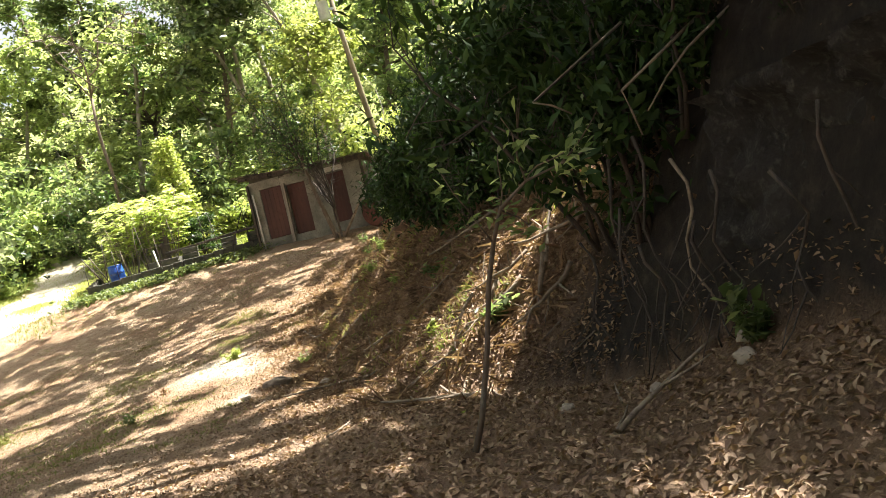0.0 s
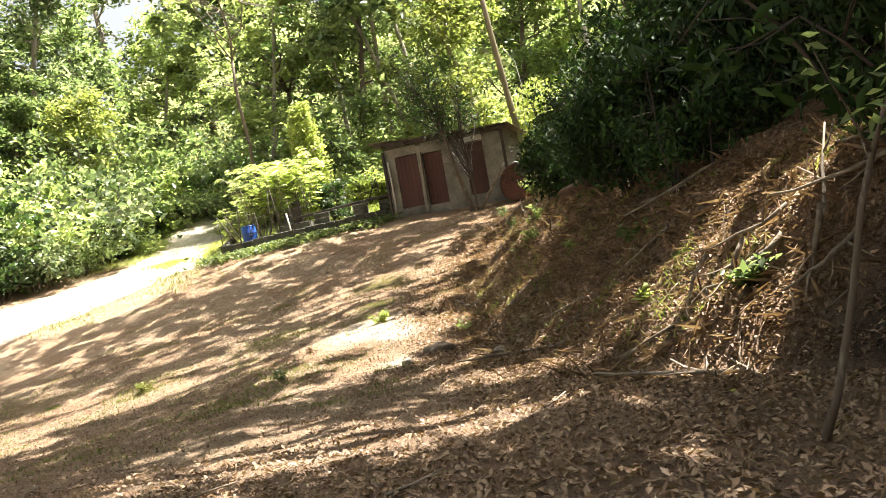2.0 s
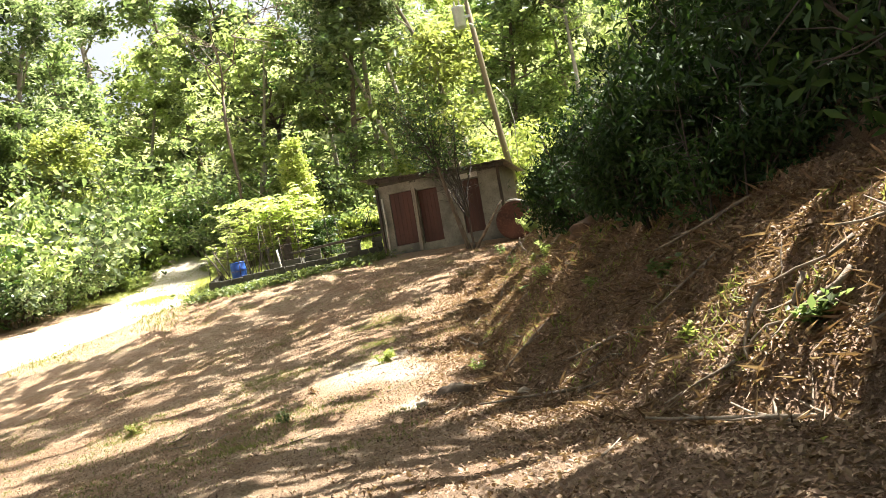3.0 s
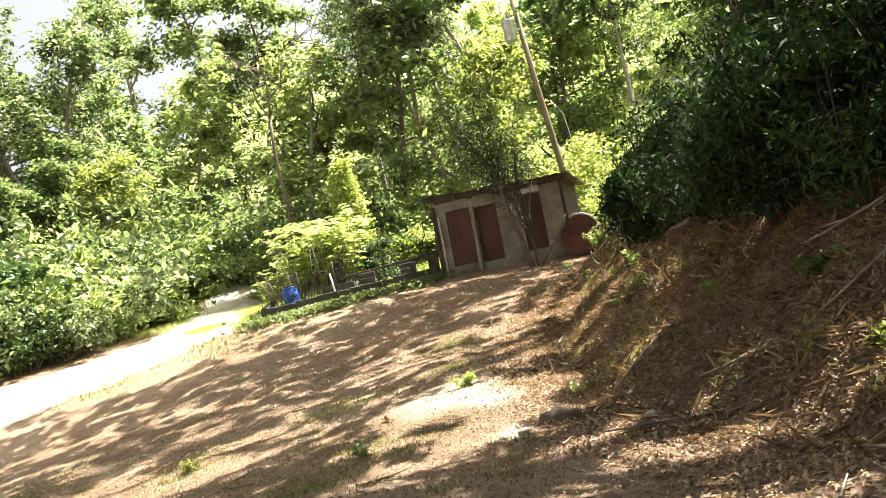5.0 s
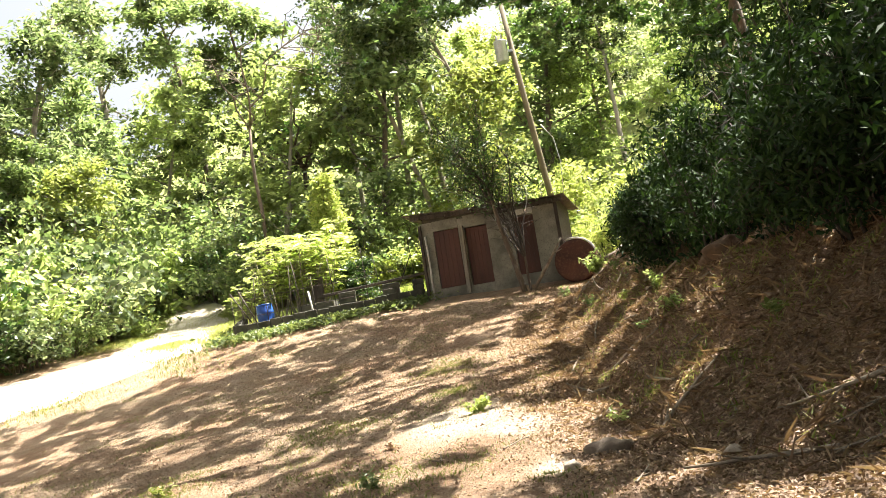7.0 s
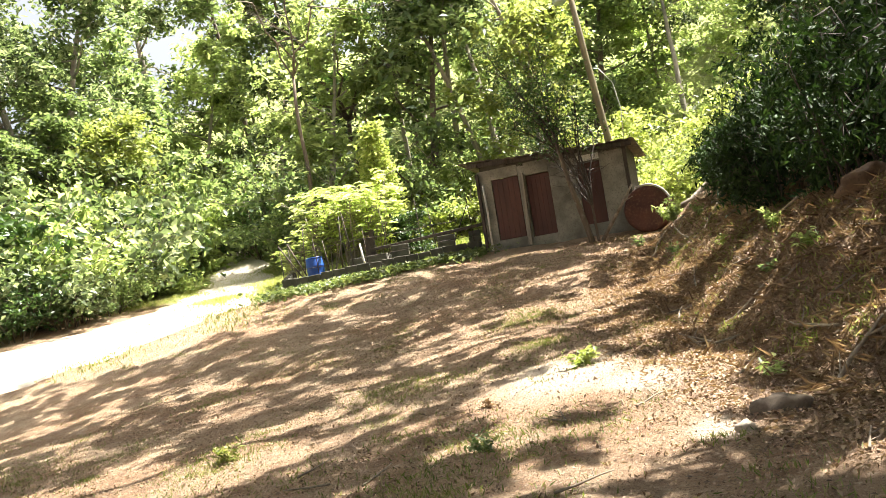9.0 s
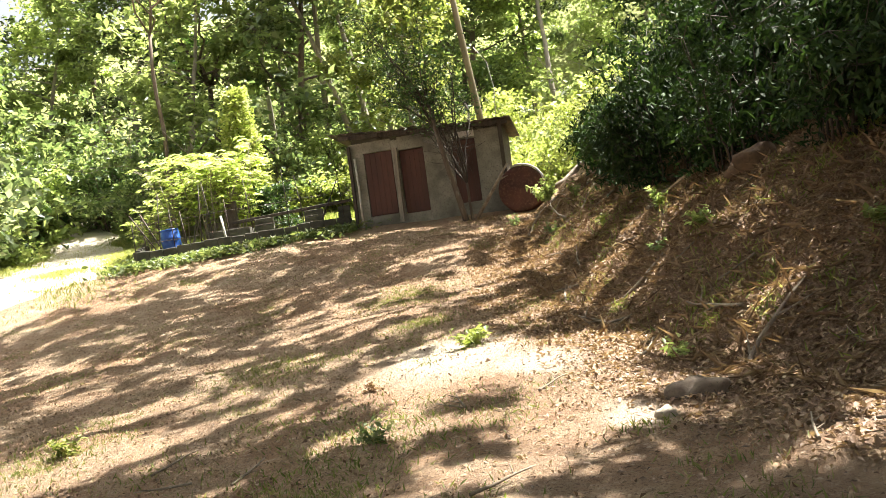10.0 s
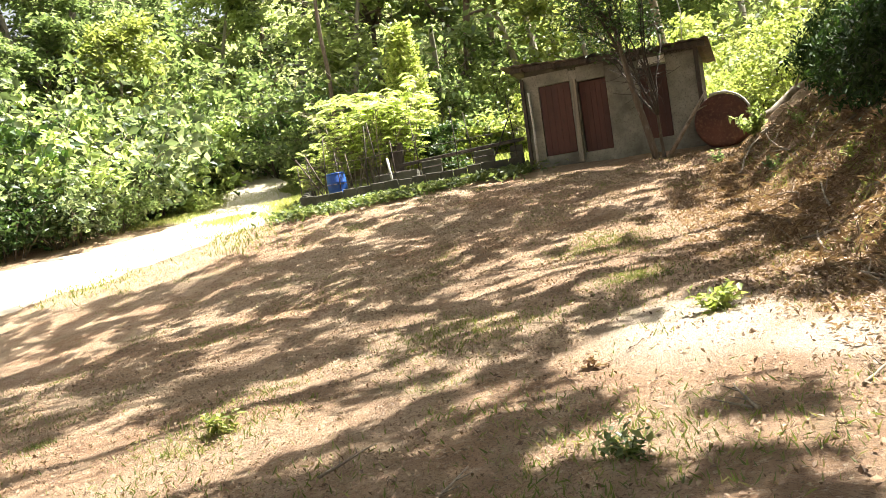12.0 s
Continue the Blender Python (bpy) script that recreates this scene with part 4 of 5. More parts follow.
stake = tagged(new("white_stake"), "slim white painted stake in the bed", "stake")
part("shaft", tube([(-11.2, 33.0, 3.2), (-11.24, 33.0, 3.8), (-11.3, 33.0, 4.4)], [0.035, 0.035, 0.035], 8), WHITE_PAINT, stake)


def stone_mesh(seed, size, mat):
    rng = np.random.default_rng(seed)
    bm = bmesh.new()
    bmesh.ops.create_icosphere(bm, subdivisions=3, radius=1)
    o = Vector(rng.uniform(-50, 50, 3))
    for v in bm.verts:
        k = 1 + 0.45 * noise.noise(v.co * 1.3 + o) + 0.22 * noise.noise(v.co * 3.1 + o) + 0.06 * noise.noise(v.co * 9 + o)
        v.co = Vector((v.co.x * size[0], v.co.y * size[1], v.co.z * size[2])) * k
    me = bpy.data.meshes.new("stone")
    bm.to_mesh(me)
    bm.free()
    me.polygons.foreach_set("use_smooth", np.ones(len(me.polygons), bool))
    me.materials.append(mat)
    return me


EARTH = surface("brown_earth", (0.09, 0.055, 0.032), (0.17, 0.105, 0.06), (0.06, 0.038, 0.024), 4, 25, 0.95, 0, 0.8)
BROWN_STONE = surface("brown_stone", (0.1, 0.072, 0.05), (0.2, 0.155, 0.11), (0.07, 0.05, 0.036), 5, 30, 0.9, 0, 0.7)


def stone(x, y, size, seed, label, mat=STONE, sink=0.3, turn=0):
    s = tagged(new("stone", stone_mesh(seed, size, mat)), label, "stone")
    s.matrix_basis = pose(x, y, float(height(x, y)) + size[2] * (1 - 2 * sink), 0, 0, turn)


stone(-3.18, 13.4, (0.23, 0.2, 0.13), 14, "rounded tan stone at the bank's foot", BROWN_STONE, 0.42)
for x, y, s, k in ((-10.6, 32.6, 0.26, 2), (-9.9, 33.0, 0.3, 3), (-11.7, 32.35, 0.2, 4), (-9.4, 33.5, 0.24, 5), (-12.2, 32.2, 0.15, 6)):
    stone(x, y, (s * 1.3, s, s * 0.6), k, "pale whitish stone among the bed weeds", WHITE_PAINT)
for x, y, s, k in ((1.62, 5.0, 0.055, 7), (1.2, 5.75, 0.045, 8), (1.75, 5.25, 0.06, 9), (-2.2, 12.2, 0.06, 11), (-3.6, 12.9, 0.06, 12), (0.6, 6.3, 0.04, 13)):
    stone(x, y, (s * 1.3, s, s), k, "small pale stone lying in the litter", STONE, 0.35)


stone(-0.55, 17.8, (0.36, 0.3, 0.24), 21, "rounded brown earth mound on the bank", EARTH, 0.42)
fallen = tagged(new("fallen_log"), "long pale dead log lying on the slope", "log")
part("trunk", tube([(x, y, float(height(x, y)) + 0.1) for x, y in ((-1.0, 32.2), (-0.4, 32.5), (0.3, 32.7), (1.0, 33.1), (1.8, 33.3))], [0.12, 0.12, 0.11, 0.1, 0.08], 9), DEAD_WOOD, fallen)
part("broken_branch", tube([(0.3, 32.7, float(height(0.3, 32.7)) + 0.15), (0.5, 32.5, float(height(0.3, 32.7)) + 0.6)], [0.04, 0.02], 6), DEAD_WOOD, fallen)


# ---- plants ----
def whorl_plant(seed, tall):
    """A thin-stemmed plant with hand-shaped leaves spread in umbrellas at the stem ends."""
    rng = np.random.default_rng(seed)
    top = tagged(new("cassava_plant"), "yellow-green plant with hand-shaped leaves on thin stems", "plant", "plants behind the fence")
    bm = bmesh.new()
    cs, outs = [], []
    for k in range(6):
        a = rng.uniform(0, 6.28)
        s = bent(rng, (0.1 * math.cos(a), 0.1 * math.sin(a), -0.1), (0.3 * math.cos(a), 0.3 * math.sin(a), 1), tall * rng.uniform(0.65, 1), 6, 0.06)
        tube(s, [0.025 - 0.002 * i for i in range(7)], 5, bm)
        for j in range(19):
            b = rng.uniform(0, 6.28)
            q = s[3 + (j % 4)] if j < 11 else s[-1]
            hub = q + np.array([math.cos(b), math.sin(b), rng.uniform(-0.1, 0.5)]) * rng.uniform(0.2, 0.5)
            tube([q, hub], [0.007, 0.005], 3, bm)
            for f in range(6):
                c = b + (f - 2.5) * 0.62
                w = np.array([math.cos(c), math.sin(c), -0.25])
                cs.append(hub + w * 0.1)
                outs.append(w * 4)
    part("stem", bm, BARK_PALE, top)
    part("leaves", leaf_mesh("leaves", rng, np.array(cs), 0.24, 0.085, LEAF_PALE, out=np.array(outs), up=0.6), LEAF_PALE, top)
    return top


w1, w2 = whorl_plant(41, 3.0), whorl_plant(42, 2.6)
PLANTS = ((-12.9, 34.7, 1.05), (-12.3, 35.3, 1.2), (-13.9, 34.1, 0.6), (-12.0, 34.6, 1.1), (-11.6, 35.5, 1.25), (-11.2, 34.8, 0.95), (-12.6, 36.2, 1.2), (-13.3, 35.6, 0.9), (-11.9, 36.4, 1.15), (-14.3, 34.8, 0.55))
for i, (x, y, sc) in enumerate(PLANTS):
    if i < 2:
        put((w1, w2)[i], x, y, 37 * i, sc)
    else:
        again((w1, w2)[i % 2], x, y, 37 * i, sc)


def cone_tree():
    """A narrow young tree, leafy from the ground to its pointed top."""
    rng = np.random.default_rng(51)
    top = tagged(new("cone_tree"), "narrow upright light green young tree", "tree")
    stem = bent(rng, (0, 0, -0.2), (0, 0, 1), 5.4, 8, 0.02)
    part("trunk", tube(stem, [0.07 * (1 - 0.1 * i) for i in range(9)], 7), BARK, top)
    cs = []
    for k in range(95):
        u = (k + 0.5) / 95
        z, a = 0.5 + 5.1 * u, k * 2.4 + rng.uniform(-0.4, 0.4)
        r = (0.25 + 0.75 * (1 - u ** 1.7)) * rng.uniform(0.65, 1.1)
        c = np.array([r * math.cos(a), r * math.sin(a), z])
        cs.append(c * np.array([0.8, 0.8, 1]) + rng.normal(size=(44, 3)) * np.array([0.17, 0.17, 0.13]))
    c = np.concatenate(cs)
    part("crown", leaf_mesh("crown", rng, c, 0.2, 0.1, LEAF_YELLOW, droop=0.3, up=0.5), LEAF_YELLOW, top)
    return top


put(cone_tree(), -11.3, 38.0)
cone2 = tree("round_tree", 52, 3.8, 0.1, 0.15, 1.7, 22, 6, 3600, 0.22, LEAF_DARK, BARK, "dense dark green young tree behind the bed", shape=0.7, clump=0.7)
put(cone2, -10.2, 36.2, 40, 0.55)


def sapling():
    rng = np.random.default_rng(61)
    top = tagged(new("sapling"), "slender leaning sapling at the bank's foot", "sapling")
    s = [(-0.14, 5.53, 0.07), (-0.04, 5.53, 0.28), (0.11, 5.53, 0.71), (0.24, 5.53, 1.15), (0.34, 5.53, 1.40), (0.44, 5.53, 1.61), (0.66, 5.53, 1.75), (0.91, 5.53, 1.80)]
    part("stem", tube(s, [0.024, 0.021, 0.019, 0.018, 0.016, 0.014, 0.01, 0.006], 7), BARK, top)
    bm, ends = bmesh.new(), []
    for j in (4, 5, 5, 6, 6, 7, 7):
        t = bent(rng, s[j], rng.normal(size=3) + np.array([0.2, 0, 0.6]), rng.uniform(0.25, 0.6), 4, 0.15)
        tube(t, [0.007, 0.006, 0.005, 0.004, 0.003], 4, bm)
        ends += t[1:]
    part("twig", bm, BARK, top)
    ends = np.array(ends)
    part("leaves", leaf_mesh("leaves", rng, ends[rng.choice(len(ends), 160)] + rng.normal(size=(160, 3)) * 0.07, 0.09, 0.035, LEAF_MID), LEAF_MID, top)


sapling()


def weed(x, y, seed, tall, n, blade, mat, label, wide=0.2):
    rng = np.random.default_rng(seed)
    top = tagged(new("weed"), label, "weed")
    bm, cs = bmesh.new(), []
    for k in range(n):
        a = rng.uniform(0, 6.28)
        s = bent(rng, (0, 0, -0.02), (math.cos(a) * wide / tall, math.sin(a) * wide / tall, 1), tall * rng.uniform(0.5, 1), 4, 0.12)
        tube(s, [0.005, 0.004, 0.004, 0.003, 0.002], 4, bm)
        cs += s[1:] + s[2:]
    part("stem", bm, mat, top)
    cs = np.repeat(np.array(cs), 2, 0)
    part("leaves", leaf_mesh("leaves", rng, cs + rng.normal(size=cs.shape) * 0.035, blade, blade * 0.5, mat, up=0.6), mat, top)
    put(top, x, y)


weed(-4.75, 16.75, 71, 0.34, 12, 0.11, LEAF_YELLOW, "yellow-green weed growing in the bare yard", 0.3)
weed(-2.9, 14.8, 72, 0.16, 6, 0.09, LEAF_LIGHT, "small light green weed in the litter")
weed(-1.6, 17.3, 73, 0.3, 8, 0.11, LEAF_LIGHT, "light green weed on the littered bank")
weed(-0.2, 12.3, 74, 0.3, 8, 0.12, LEAF_MID, "green seedling on the littered bank")
weed(-1.5, 29.9, 75, 0.85, 22, 0.16, LEAF_LIGHT, "bright green weed beside the rusty tank", 0.5)
weed(-5.75, 13.6, 76, 0.24, 8, 0.07, LEAF_MID, "thin green weed in the yard")
weed(-9.2, 15.8, 77, 0.26, 10, 0.08, GRASS, "tuft of pale green weed in the yard")
weed(1.75, 5.1, 78, 0.42, 9, 0.12, LEAF_MID, "green weed by the dark earth face")
weed(-3.5, 17.3, 79, 0.36, 4, 0.05, DRY_LEAF, "dry brown weed stalks by the bank")
weed(-5.9, 15.85, 80, 0.14, 5, 0.07, DRY_LEAF, "curled dead brown leaves standing upright")
weed(-1.4, 19.6, 81, 0.35, 8, 0.11, LEAF_LIGHT, "light green weed on the upper bank")
weed(0.4, 8.9, 82, 0.35, 7, 0.12, LEAF_MID, "green seedling among the exposed roots")


for i, (wx, wy, wt) in enumerate(((-0.9, 14.4, 0.22), (0.1, 16.0, 0.3), (-1.9, 18.2, 0.25), (-0.3, 21.0, 0.3), (-1.6, 22.6, 0.28), (-2.2, 25.2, 0.35), (-1.3, 26.6, 0.4), (-0.4, 10.4, 0.22), (-2.6, 28.8, 0.4))):
    weed(wx, wy, 180 + i, wt, 6, 0.1, (LEAF_LIGHT, LEAF_YELLOW, LEAF_MID)[i % 3], "small green seedling in the bank's litter")


def tufts(name, spots, seed, blade, mat, label, wide=0.16, stand=2.2):
    """Short growth round the given spots: x, y, spread, blades. stand: how upright the blades are."""
    rng = np.random.default_rng(seed)
    out = []
    for x, y, r, n in spots:
        p = np.array([x, y]) + rng.normal(size=(n, 2)) * r
        out.append(np.column_stack([p, height(p[:, 0], p[:, 1]) + blade * (0.35 + (rng.random(n) * 1.3 if stand < 1 else 0))]))
    c = np.concatenate(out)
    o = np.tile([0.0, 0.0, stand], (len(c), 1))
    tagged(new(name, leaf_mesh(name, rng, c, blade, blade * wide, mat, out=o, up=0.0 if stand > 1 else 0.5, spread=0.6)), label, "grass", kind="stuff")


LEAF_DARK_WEED = leaf_material("weed_leaf", [(0.06, 0.09, 0.03), (0.11, 0.145, 0.05), (0.2, 0.22, 0.09)], 0.4, 0.5)
rs = np.random.default_rng(90)
scatter = [(rs.uniform(-17, -3), rs.uniform(10, 31), rs.uniform(0.12, 0.5), int(rs.uniform(30, 120))) for _ in range(190)]
tufts("yard_grass", scatter + [(-5.6, 21.9, 0.45, 1500), (-5.3, 19.2, 0.25, 500), (-7.2, 17.9, 0.6, 1200), (-9.3, 15.8, 0.4, 700), (-5.7, 13.8, 0.5, 900), (-6.3, 12.6, 0.5, 700), (-12.5, 15.5, 0.8, 600), (-11.5, 13.8, 0.45, 900), (-13.6, 17.7, 0.4, 500), (-9.5, 14.5, 0.5, 300)], 91, 0.06, GRASS, "sparse short grass and weeds in the yard", 0.16, 1.6)
tufts("bed_weeds", [(-14 + 0.45 * i, 31.45 + 0.09 * i + rs.uniform(-0.5, 0.35), rs.uniform(0.2, 0.5), 230) for i in range(16)] + [(rs.uniform(-14, -7.5), rs.uniform(32.6, 34.5), 0.4, 150) for _ in range(18)], 92, 0.16, LEAF_DARK_WEED, "low green weeds along the kerb of the bed", 0.5, 0.3)
tufts("bed_grass", [(rs.uniform(-12, -6.8), rs.uniform(34.4, 39), 0.6, 420) for _ in range(36)] + [(rs.uniform(-17, -14.3), rs.uniform(32.5, 40), 0.5, 260) for _ in range(22)], 95, 0.2, GRASS_SUN, "bright sunlit grass behind the bed")
tufts("verge_grass", [(rs.uniform(-22, -14.5), rs.uniform(36, 50), 0.9, 300) for _ in range(24)] + [(-21.6 + rs.uniform(-0.8, 0.5), 36 + 1.0 * i, 0.5, 300) for i in range(10)] + [(rs.uniform(-18.5, -14), rs.uniform(27, 31), 0.6, 160) for _ in range(12)], 93, 0.13, GRASS, "rough grass along the track's verges")
tufts("slope_grass", [(rs.uniform(-9, 7), rs.uniform(36.2, 47), 0.9, 330) for _ in range(70)], 94, 0.4, LEAF_YELLOW, "bright yellow-green grass on the slope behind", 0.2)


bank_spots = []
for _ in range(110):
    gy = rs.uniform(9, 28)
    bank_spots.append((float(np.interp(gy, BANK_Y, BANK_X)) + rs.uniform(0.1, 2.6), gy, rs.uniform(0.08, 0.3), int(rs.uniform(20, 60))))
tufts("bank_grass", bank_spots, 96, 0.11, GRASS, "thin dry grass and seedlings on the bank", 0.14, 1.3)


# ---- litter, sticks and roots ----
def litter_leaves():
    rng = np.random.default_rng(100)
    n = 430000
    x, y = rng.uniform(-14, 3.5, n), 2.2 + 28 * rng.random(n) ** 1.25
    dx = x - np.interp(y, BANK_Y, BANK_X)
    w = np.clip((dx + 2.6) / 2.4, 0.38, 1) * np.where(dx > 3, 0.3, 1) * np.clip(1.25 - y / 40, 0.2, 1)
    w = np.where((y < 8) & (dx > 0.2), 0.05, w)
    w *= 0.7 + 0.3 * np.sin(1.7 * x + 0.9 * y) * np.sin(1.1 * y - 0.8 * x)
    w = np.maximum(w, np.clip((9.5 - y) / 4, 0, 0.75) * (x > -6) * (dx < 0.2))
    k = rng.random(n) < w * 0.8
    x, y = x[k], y[k]
    by, bd = rng.uniform(7, 29, 150000), rng.uniform(-2.6, 3.6, 150000)
    keep = rng.random(150000) < np.clip((bd + 2.6) / 2.6, 0, 1) ** 1.5 * np.clip((29 - by) / 5, 0, 1)
    by, bx = by[keep], np.interp(by[keep], BANK_Y, BANK_X) + bd[keep]
    x, y = np.concatenate([x, bx]), np.concatenate([y, by])
    sy = 19 + 12.3 * rng.random(60000)
    sx = rng.uniform(-10, -1, 60000)
    keep = rng.random(60000) < np.clip((sx + 11) / 5, 0, 1) * np.clip((sy - 18) / 6, 0.2, 1) * (0.5 + 0.5 * np.sin(1.3 * sx + 0.7 * sy) * np.sin(1.9 * sy - 0.8 * sx))
    x, y = np.concatenate([x, sx[keep]]), np.concatenate([y, sy[keep]])
    bare = np.ones(len(x), bool)
    for px_, py_, ax, ay in SUNNY_SOIL:
        bare &= (np.hypot((x - px_) / ax, (y - py_) / ay) > 1.15) | (rng.random(len(x)) < 0.4)
    x, y = x[bare], y[bare]
    c = np.column_stack([x, y, height(x, y) + rng.uniform(0.004, 0.03, len(x))])
    near = (x - np.interp(y, BANK_Y, BANK_X) > -1.6) | (y < 9)
    for name, pick, size, label in (("leaf_litter", near, 0.052, "dry brown fallen leaves over the bank"), ("yard_debris", ~near, 0.036, "small dry leaf scraps over the yard")):
        v, f = leaf_blades(rng, c[pick], size, size * 0.5, up=0.66, fold=0.45, spread=0.6)
        tagged(new(name, mesh_from(name, v, f, DRY_LEAF)), label, "leaves", kind="stuff")


litter_leaves()


def dry_stalks():
    """Thin dead stalks and rootlets lying over the bank."""
    rng = np.random.default_rng(101)
    y, d = rng.uniform(7.8, 29, 6000), rng.uniform(-0.6, 2.9, 6000)
    x = np.interp(y, BANK_Y, BANK_X) + d
    c = np.column_stack([x, y, height(x, y) + rng.uniform(0.01, 0.05, len(x))])
    v, f = leaf_blades(rng, c, 0.36, 0.014, up=0.6, fold=0.3, spread=0.6)
    tagged(new("dry_stalks", mesh_from("dry_stalks", v, f, DRY_LEAF)), "thin dead stalks strewn over the bank", "stalks", kind="stuff")


dry_stalks()


def clods():
    """Crumbs and small clods of earth lying over the yard."""
    rng = np.random.default_rng(103)
    n = 11000
    y = 6 + 25 * rng.random(n) ** 1.3
    x = rng.uniform(-15, 0, n)
    k = x < np.interp(y, BANK_Y, BANK_X) + 0.5
    x, y = x[k], y[k]
    n = len(x)
    r = 0.006 + 0.014 * rng.random(n) ** 3 + 0.0006 * y
    a = rng.uniform(0, 6.28, n)
    c = np.column_stack([x, y, height(x, y) + r * 0.2])
    corners = []
    for i in range(4):
        t = a + i * 1.571 + rng.uniform(-0.4, 0.4, n)
        q = r * rng.uniform(0.8, 1.6, n)
        corners.append(c + np.column_stack([np.cos(t) * q, np.sin(t) * q, -r * 0.4]))
    corners.append(c + np.column_stack([rng.normal(size=n) * r * 0.3, rng.normal(size=n) * r * 0.3, r * rng.uniform(0.5, 1.0, n)]))
    v = np.stack(corners, 1).reshape(-1, 3)
    i = np.arange(n) * 5
    f = np.concatenate([np.stack([i + p, i + (p + 1) % 4, i + 4], 1) for p in range(4)])
    tagged(new("soil_crumbs", mesh_from("soil_crumbs", v, f, EARTH_CRUMB)), "loose reddish crumbs of dry earth", "soil", kind="stuff")


EARTH_CRUMB = surface("earth_crumb", (0.12, 0.068, 0.036), (0.27, 0.18, 0.105), (0.1, 0.058, 0.032), 1.5, 40, 0.95, 0, 0.5)
clods()


def stick_mesh(seed, length, thick):
    rng = np.random.default_rng(seed)
    s = bent(rng, (-length / 2, 0, thick), (1, 0, 0), length, 6, 0.1)
    for p in s:
        p[2] = thick + abs(p[2] - thick) * 0.3
    bm = tube(s, [thick * (1 - 0.1 * i) for i in range(7)], 6)
    for j in (2, 4):
        t = bent(rng, s[j], (0.7, rng.choice((-1, 1)) * 0.7, 0.15), length * 0.25, 3, 0.1)
        tube(t, [thick * 0.5, thick * 0.4, thick * 0.3, thick * 0.15], 5, bm)
    me = bpy.data.meshes.new("dead_branch")
    bm.to_mesh(me)
    bm.free()
    me.materials.append(DEAD_WOOD)
    return me


def lay(me, x, y, turn, label):
    """Lays a stick along the slope of the ground."""
    ob = tagged(new("dead_branch", me), label, "branch", "dead branches on the bank")
    d = Vector((math.cos(radians(turn)), math.sin(radians(turn)), 0))
    a, b = (Vector((x, y, 0)) + d * s for s in (-0.3, 0.3))
    a.z, b.z = float(height(a.x, a.y)), float(height(b.x, b.y))
    u = (b - a).normalized()
    e = 0.2
    nrm = Vector((-(float(height(x + e, y)) - float(height(x - e, y))) / (2 * e), -(float(height(x, y + e)) - float(height(x, y - e))) / (2 * e), 1)).normalized()
    v = nrm.cross(u).normalized()
    w = u.cross(v)
    m = Matrix((u, v, w)).transposed().to_4x4()
    m.translation = Vector((x, y, float(height(x, y)) + 0.01))
    ob.matrix_basis = m


sticks = [stick_mesh(110 + i, (0.5, 0.8, 1.2, 1.6, 0.35)[i % 5], (0.012, 0.016, 0.022, 0.028, 0.008)[i % 5]) for i in range(10)]
rk = np.random.default_rng(120)
for i in range(64):
    y = rk.uniform(6, 27)
    x = float(np.interp(y, BANK_Y, BANK_X)) + rk.uniform(-0.5, 2.2) + rk.normal() * 0.3
    lay(sticks[int(rk.integers(10))], x, y, rk.normal(115, 45), "dry pale dead branch lying in leaf litter")
for i in range(26):
    lay(sticks[int(rk.choice((0, 4, 9, 5)))], rk.uniform(-9, -1), rk.uniform(5, 16), rk.uniform(0, 180), "small dry twig on the bare yard")
lay(sticks[3], 1.05, 5.35, 22, "pale dead branch lying below the earth face")
lay(sticks[3], -1.2, 20.2, 60, "long pale dead branch lying on the bank")
for bx_, by_, bt in ((-1.6, 28.4, 40), (-0.9, 29.6, 25), (-2.2, 27.2, 60), (-0.6, 27.6, 35), (-1.2, 25.6, 50), (-0.2, 24.6, 30)):
    lay(sticks[(3, 8, 2)[int(bt) % 3]], bx_, by_, bt, "long pale dead branch lying on the bank")
lay(sticks[8], -0.8, 22.2, 50, "long pale dead branch lying on the bank")


def exposed_root(seed, start, way, length, thick, label):
    rng = np.random.default_rng(seed)
    top = tagged(new("exposed_root"), label, "root", "roots in the bank")
    s = bent(rng, start, way, length, 7, 0.18)
    part("main_root", tube(s, [thick * (1 - 0.1 * i) for i in range(8)], 7), DEAD_WOOD, top)
    for j in (2, 3, 5):
        t = bent(rng, s[j], np.array(way) + rng.normal(size=3) * 0.8, length * 0.4, 4, 0.2)
        part("rootlet", tube(t, [thick * 0.5 * (1 - 0.18 * i) for i in range(5)], 5), DEAD_WOOD, top)


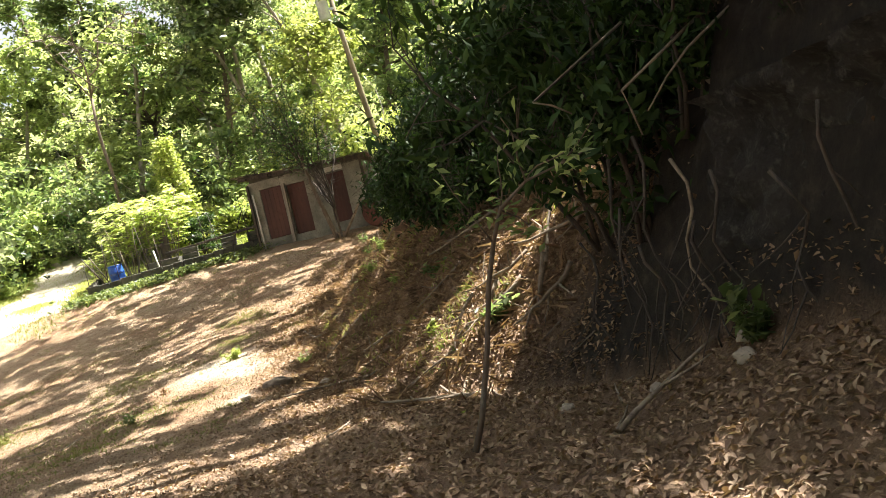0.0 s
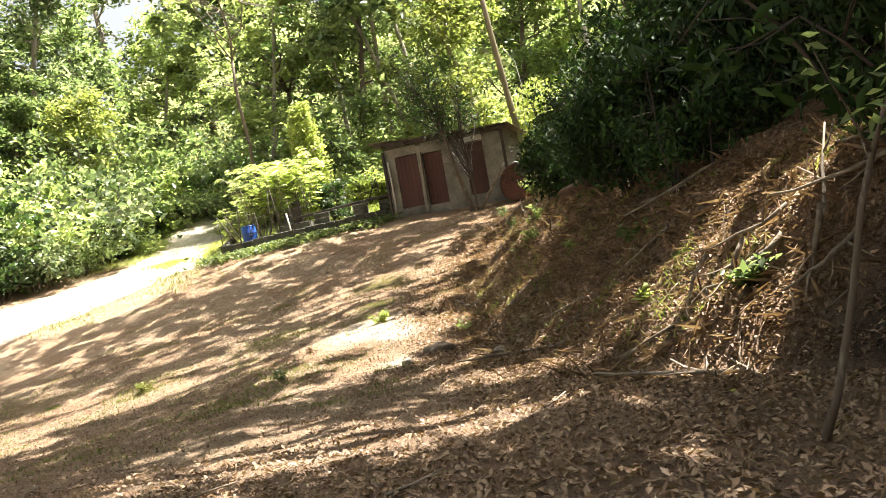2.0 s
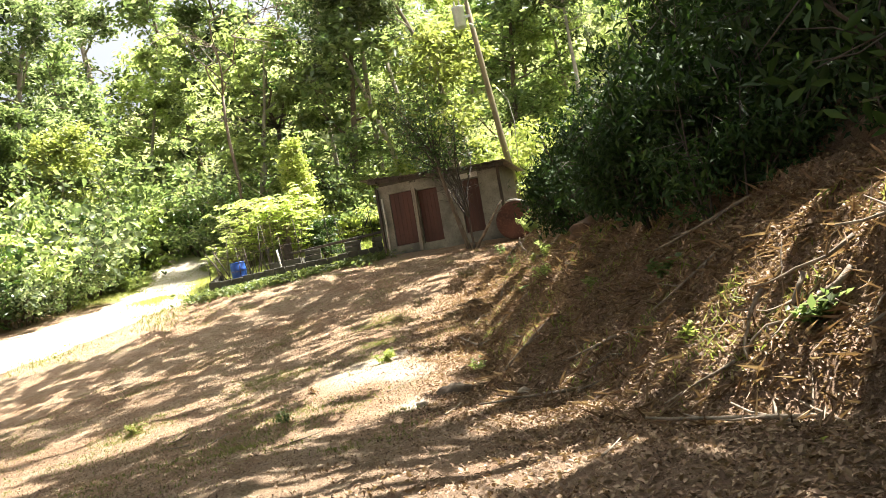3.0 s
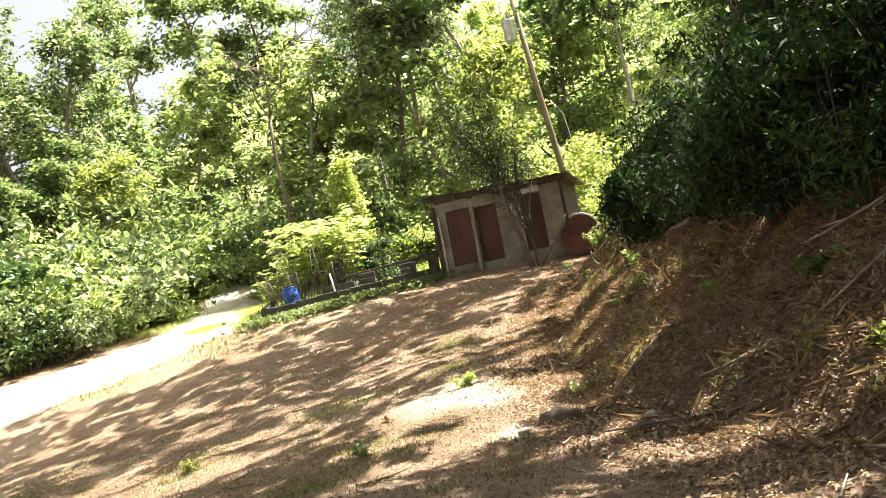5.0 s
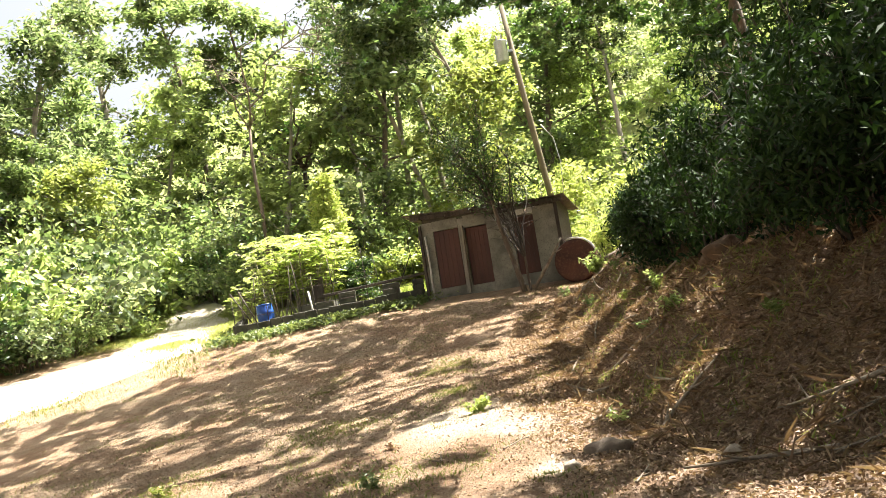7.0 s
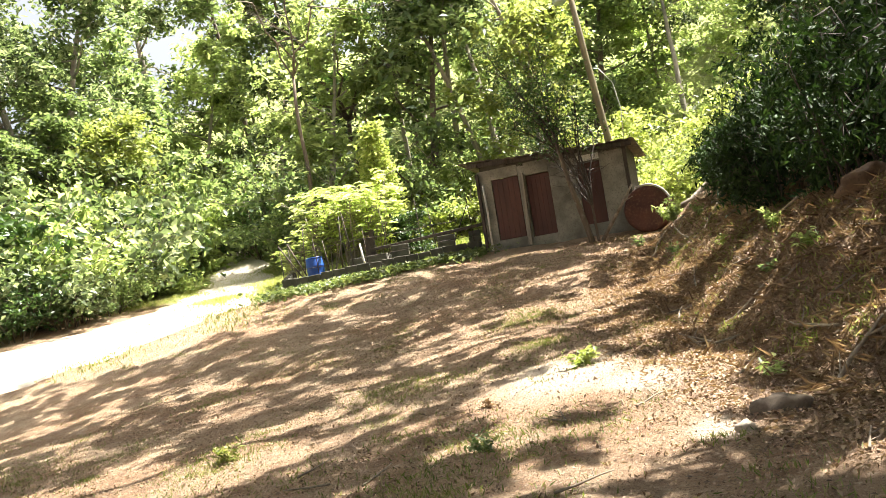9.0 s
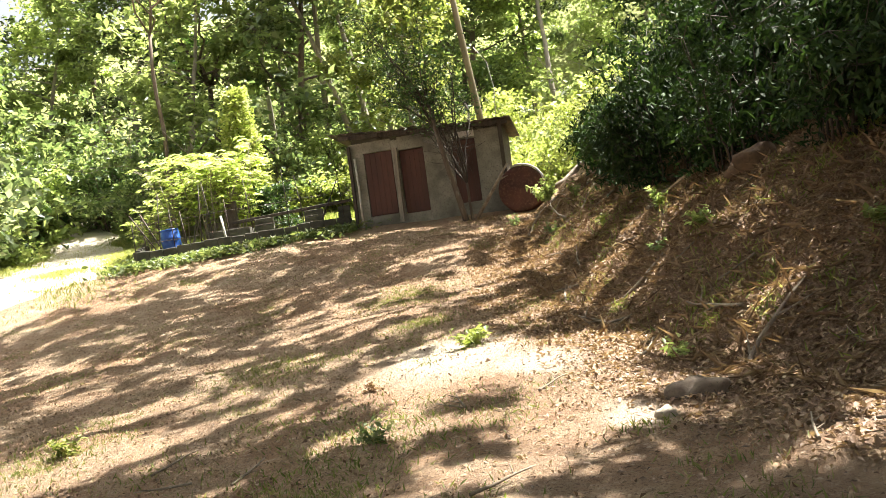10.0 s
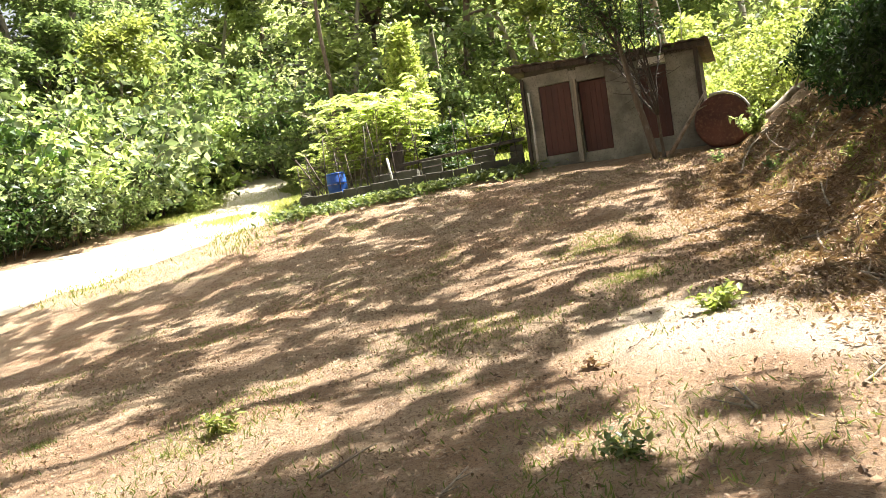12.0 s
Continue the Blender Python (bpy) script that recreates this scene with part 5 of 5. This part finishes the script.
for i, (p, w, L, r) in enumerate((((1.0, 8.5, 1.15), (-0.35, -0.25, -0.75), 1.1, 0.035), ((0.75, 8.9, 0.95), (-0.8, -0.3, -0.55), 1.2, 0.03), ((0.5, 9.3, 0.95), (-0.7, -0.3, -0.6), 0.9, 0.028), ((1.2, 8.2, 1.0), (-0.5, -0.3, -0.8), 0.9, 0.03), ((0.2, 9.6, 0.85), (-0.7, -0.4, -0.5), 0.8, 0.025), ((0.9, 9.1, 1.2), (-0.9, 0.1, -0.5), 1.0, 0.022))):
    exposed_root(130 + i, p, w, L, r, "pale forked root bared in the bank")
for i, (x, y, z0, z1) in enumerate(((1.7, 5.7, 1.65, 0.3), (1.85, 5.55, 1.5, 0.4), (1.35, 6.3, 1.4, 0.1), (1.65, 5.4, 1.2, 0.3), (1.45, 6.0, 1.1, 0.2), (2.0, 4.7, 1.4, 0.4), (1.15, 6.9, 1.2, 0.1), (1.55, 6.1, 1.9, 0.3), (1.4, 6.5, 1.8, 0.2), (2.1, 4.3, 1.7, 0.4))):
    rng = np.random.default_rng(140 + i)
    top = tagged(new("hanging_root"), "thin root hanging down the dark earth face", "root", "hanging roots")
    s = [np.array([x + 0.06 * math.sin(k * 1.3 + i), y + 0.05 * math.cos(k * 1.7), z0 + (z1 - z0) * k / 7]) for k in range(8)]
    part("main_root", tube(s, [0.014 - 0.0012 * k for k in range(8)], 6), DEAD_WOOD if i < 1 else WOOD_DARK, top)
    for j in (2, 4, 5):
        t = bent(rng, s[j], (rng.normal(), rng.normal() * 0.4, -1.5), 0.5, 4, 0.15)
        part("rootlet", tube(t, [0.007, 0.006, 0.005, 0.004, 0.003], 4), WOOD_DARK, top)
for i, (a, b) in enumerate((((1.46, 5.6, 2.18), (1.52, 5.6, 1.85)), ((1.98, 5.65, 2.35), (1.6, 5.6, 2.0)), ((0.9, 5.9, 2.3), (1.15, 5.9, 2.15)))):
    tw = tagged(new("bare_twig"), "pale bare twig sticking out over the bank", "twig")
    m = [a[k] * 0.5 + b[k] * 0.5 + (0.02 if k == 2 else 0) for k in range(3)]
    far = [a[0] + 0.9, a[1] + 0.5, a[2] + 0.5]
    part("shaft", tube([b, m, a, far], [0.006, 0.008, 0.01, 0.014], 6), DEAD_WOOD, tw)
yl = tagged(new("yellow_leaf", leaf_mesh("yellow_leaf", np.random.default_rng(7), np.array([(-0.2, 7.4, float(height(-0.2, 7.4)) + 0.03)]), 0.14, 0.08, LEAF_YELLOW, up=0.9)), "single bright yellow fallen leaf", "leaf")


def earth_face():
    """The undercut face of earth and rock below the bushes, shade painted into its colour."""
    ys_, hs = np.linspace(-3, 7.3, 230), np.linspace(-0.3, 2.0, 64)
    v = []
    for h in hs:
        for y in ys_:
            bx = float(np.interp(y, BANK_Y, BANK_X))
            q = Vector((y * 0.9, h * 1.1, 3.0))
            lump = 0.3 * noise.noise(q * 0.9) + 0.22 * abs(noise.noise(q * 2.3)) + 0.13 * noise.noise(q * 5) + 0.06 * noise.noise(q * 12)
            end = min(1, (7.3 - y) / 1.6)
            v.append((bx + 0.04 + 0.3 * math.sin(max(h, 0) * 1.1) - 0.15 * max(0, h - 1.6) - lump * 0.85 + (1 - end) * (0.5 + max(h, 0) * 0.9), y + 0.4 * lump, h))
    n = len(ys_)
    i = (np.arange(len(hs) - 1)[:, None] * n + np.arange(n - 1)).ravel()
    tagged(new("earth_face", mesh_from("earth_face", v, np.stack([i, i + n, i + n + 1, i + 1], 1), SHADED_FACE, True)), "undercut earth and rock face painted in deep shade", "bank", kind="structure")


earth_face()
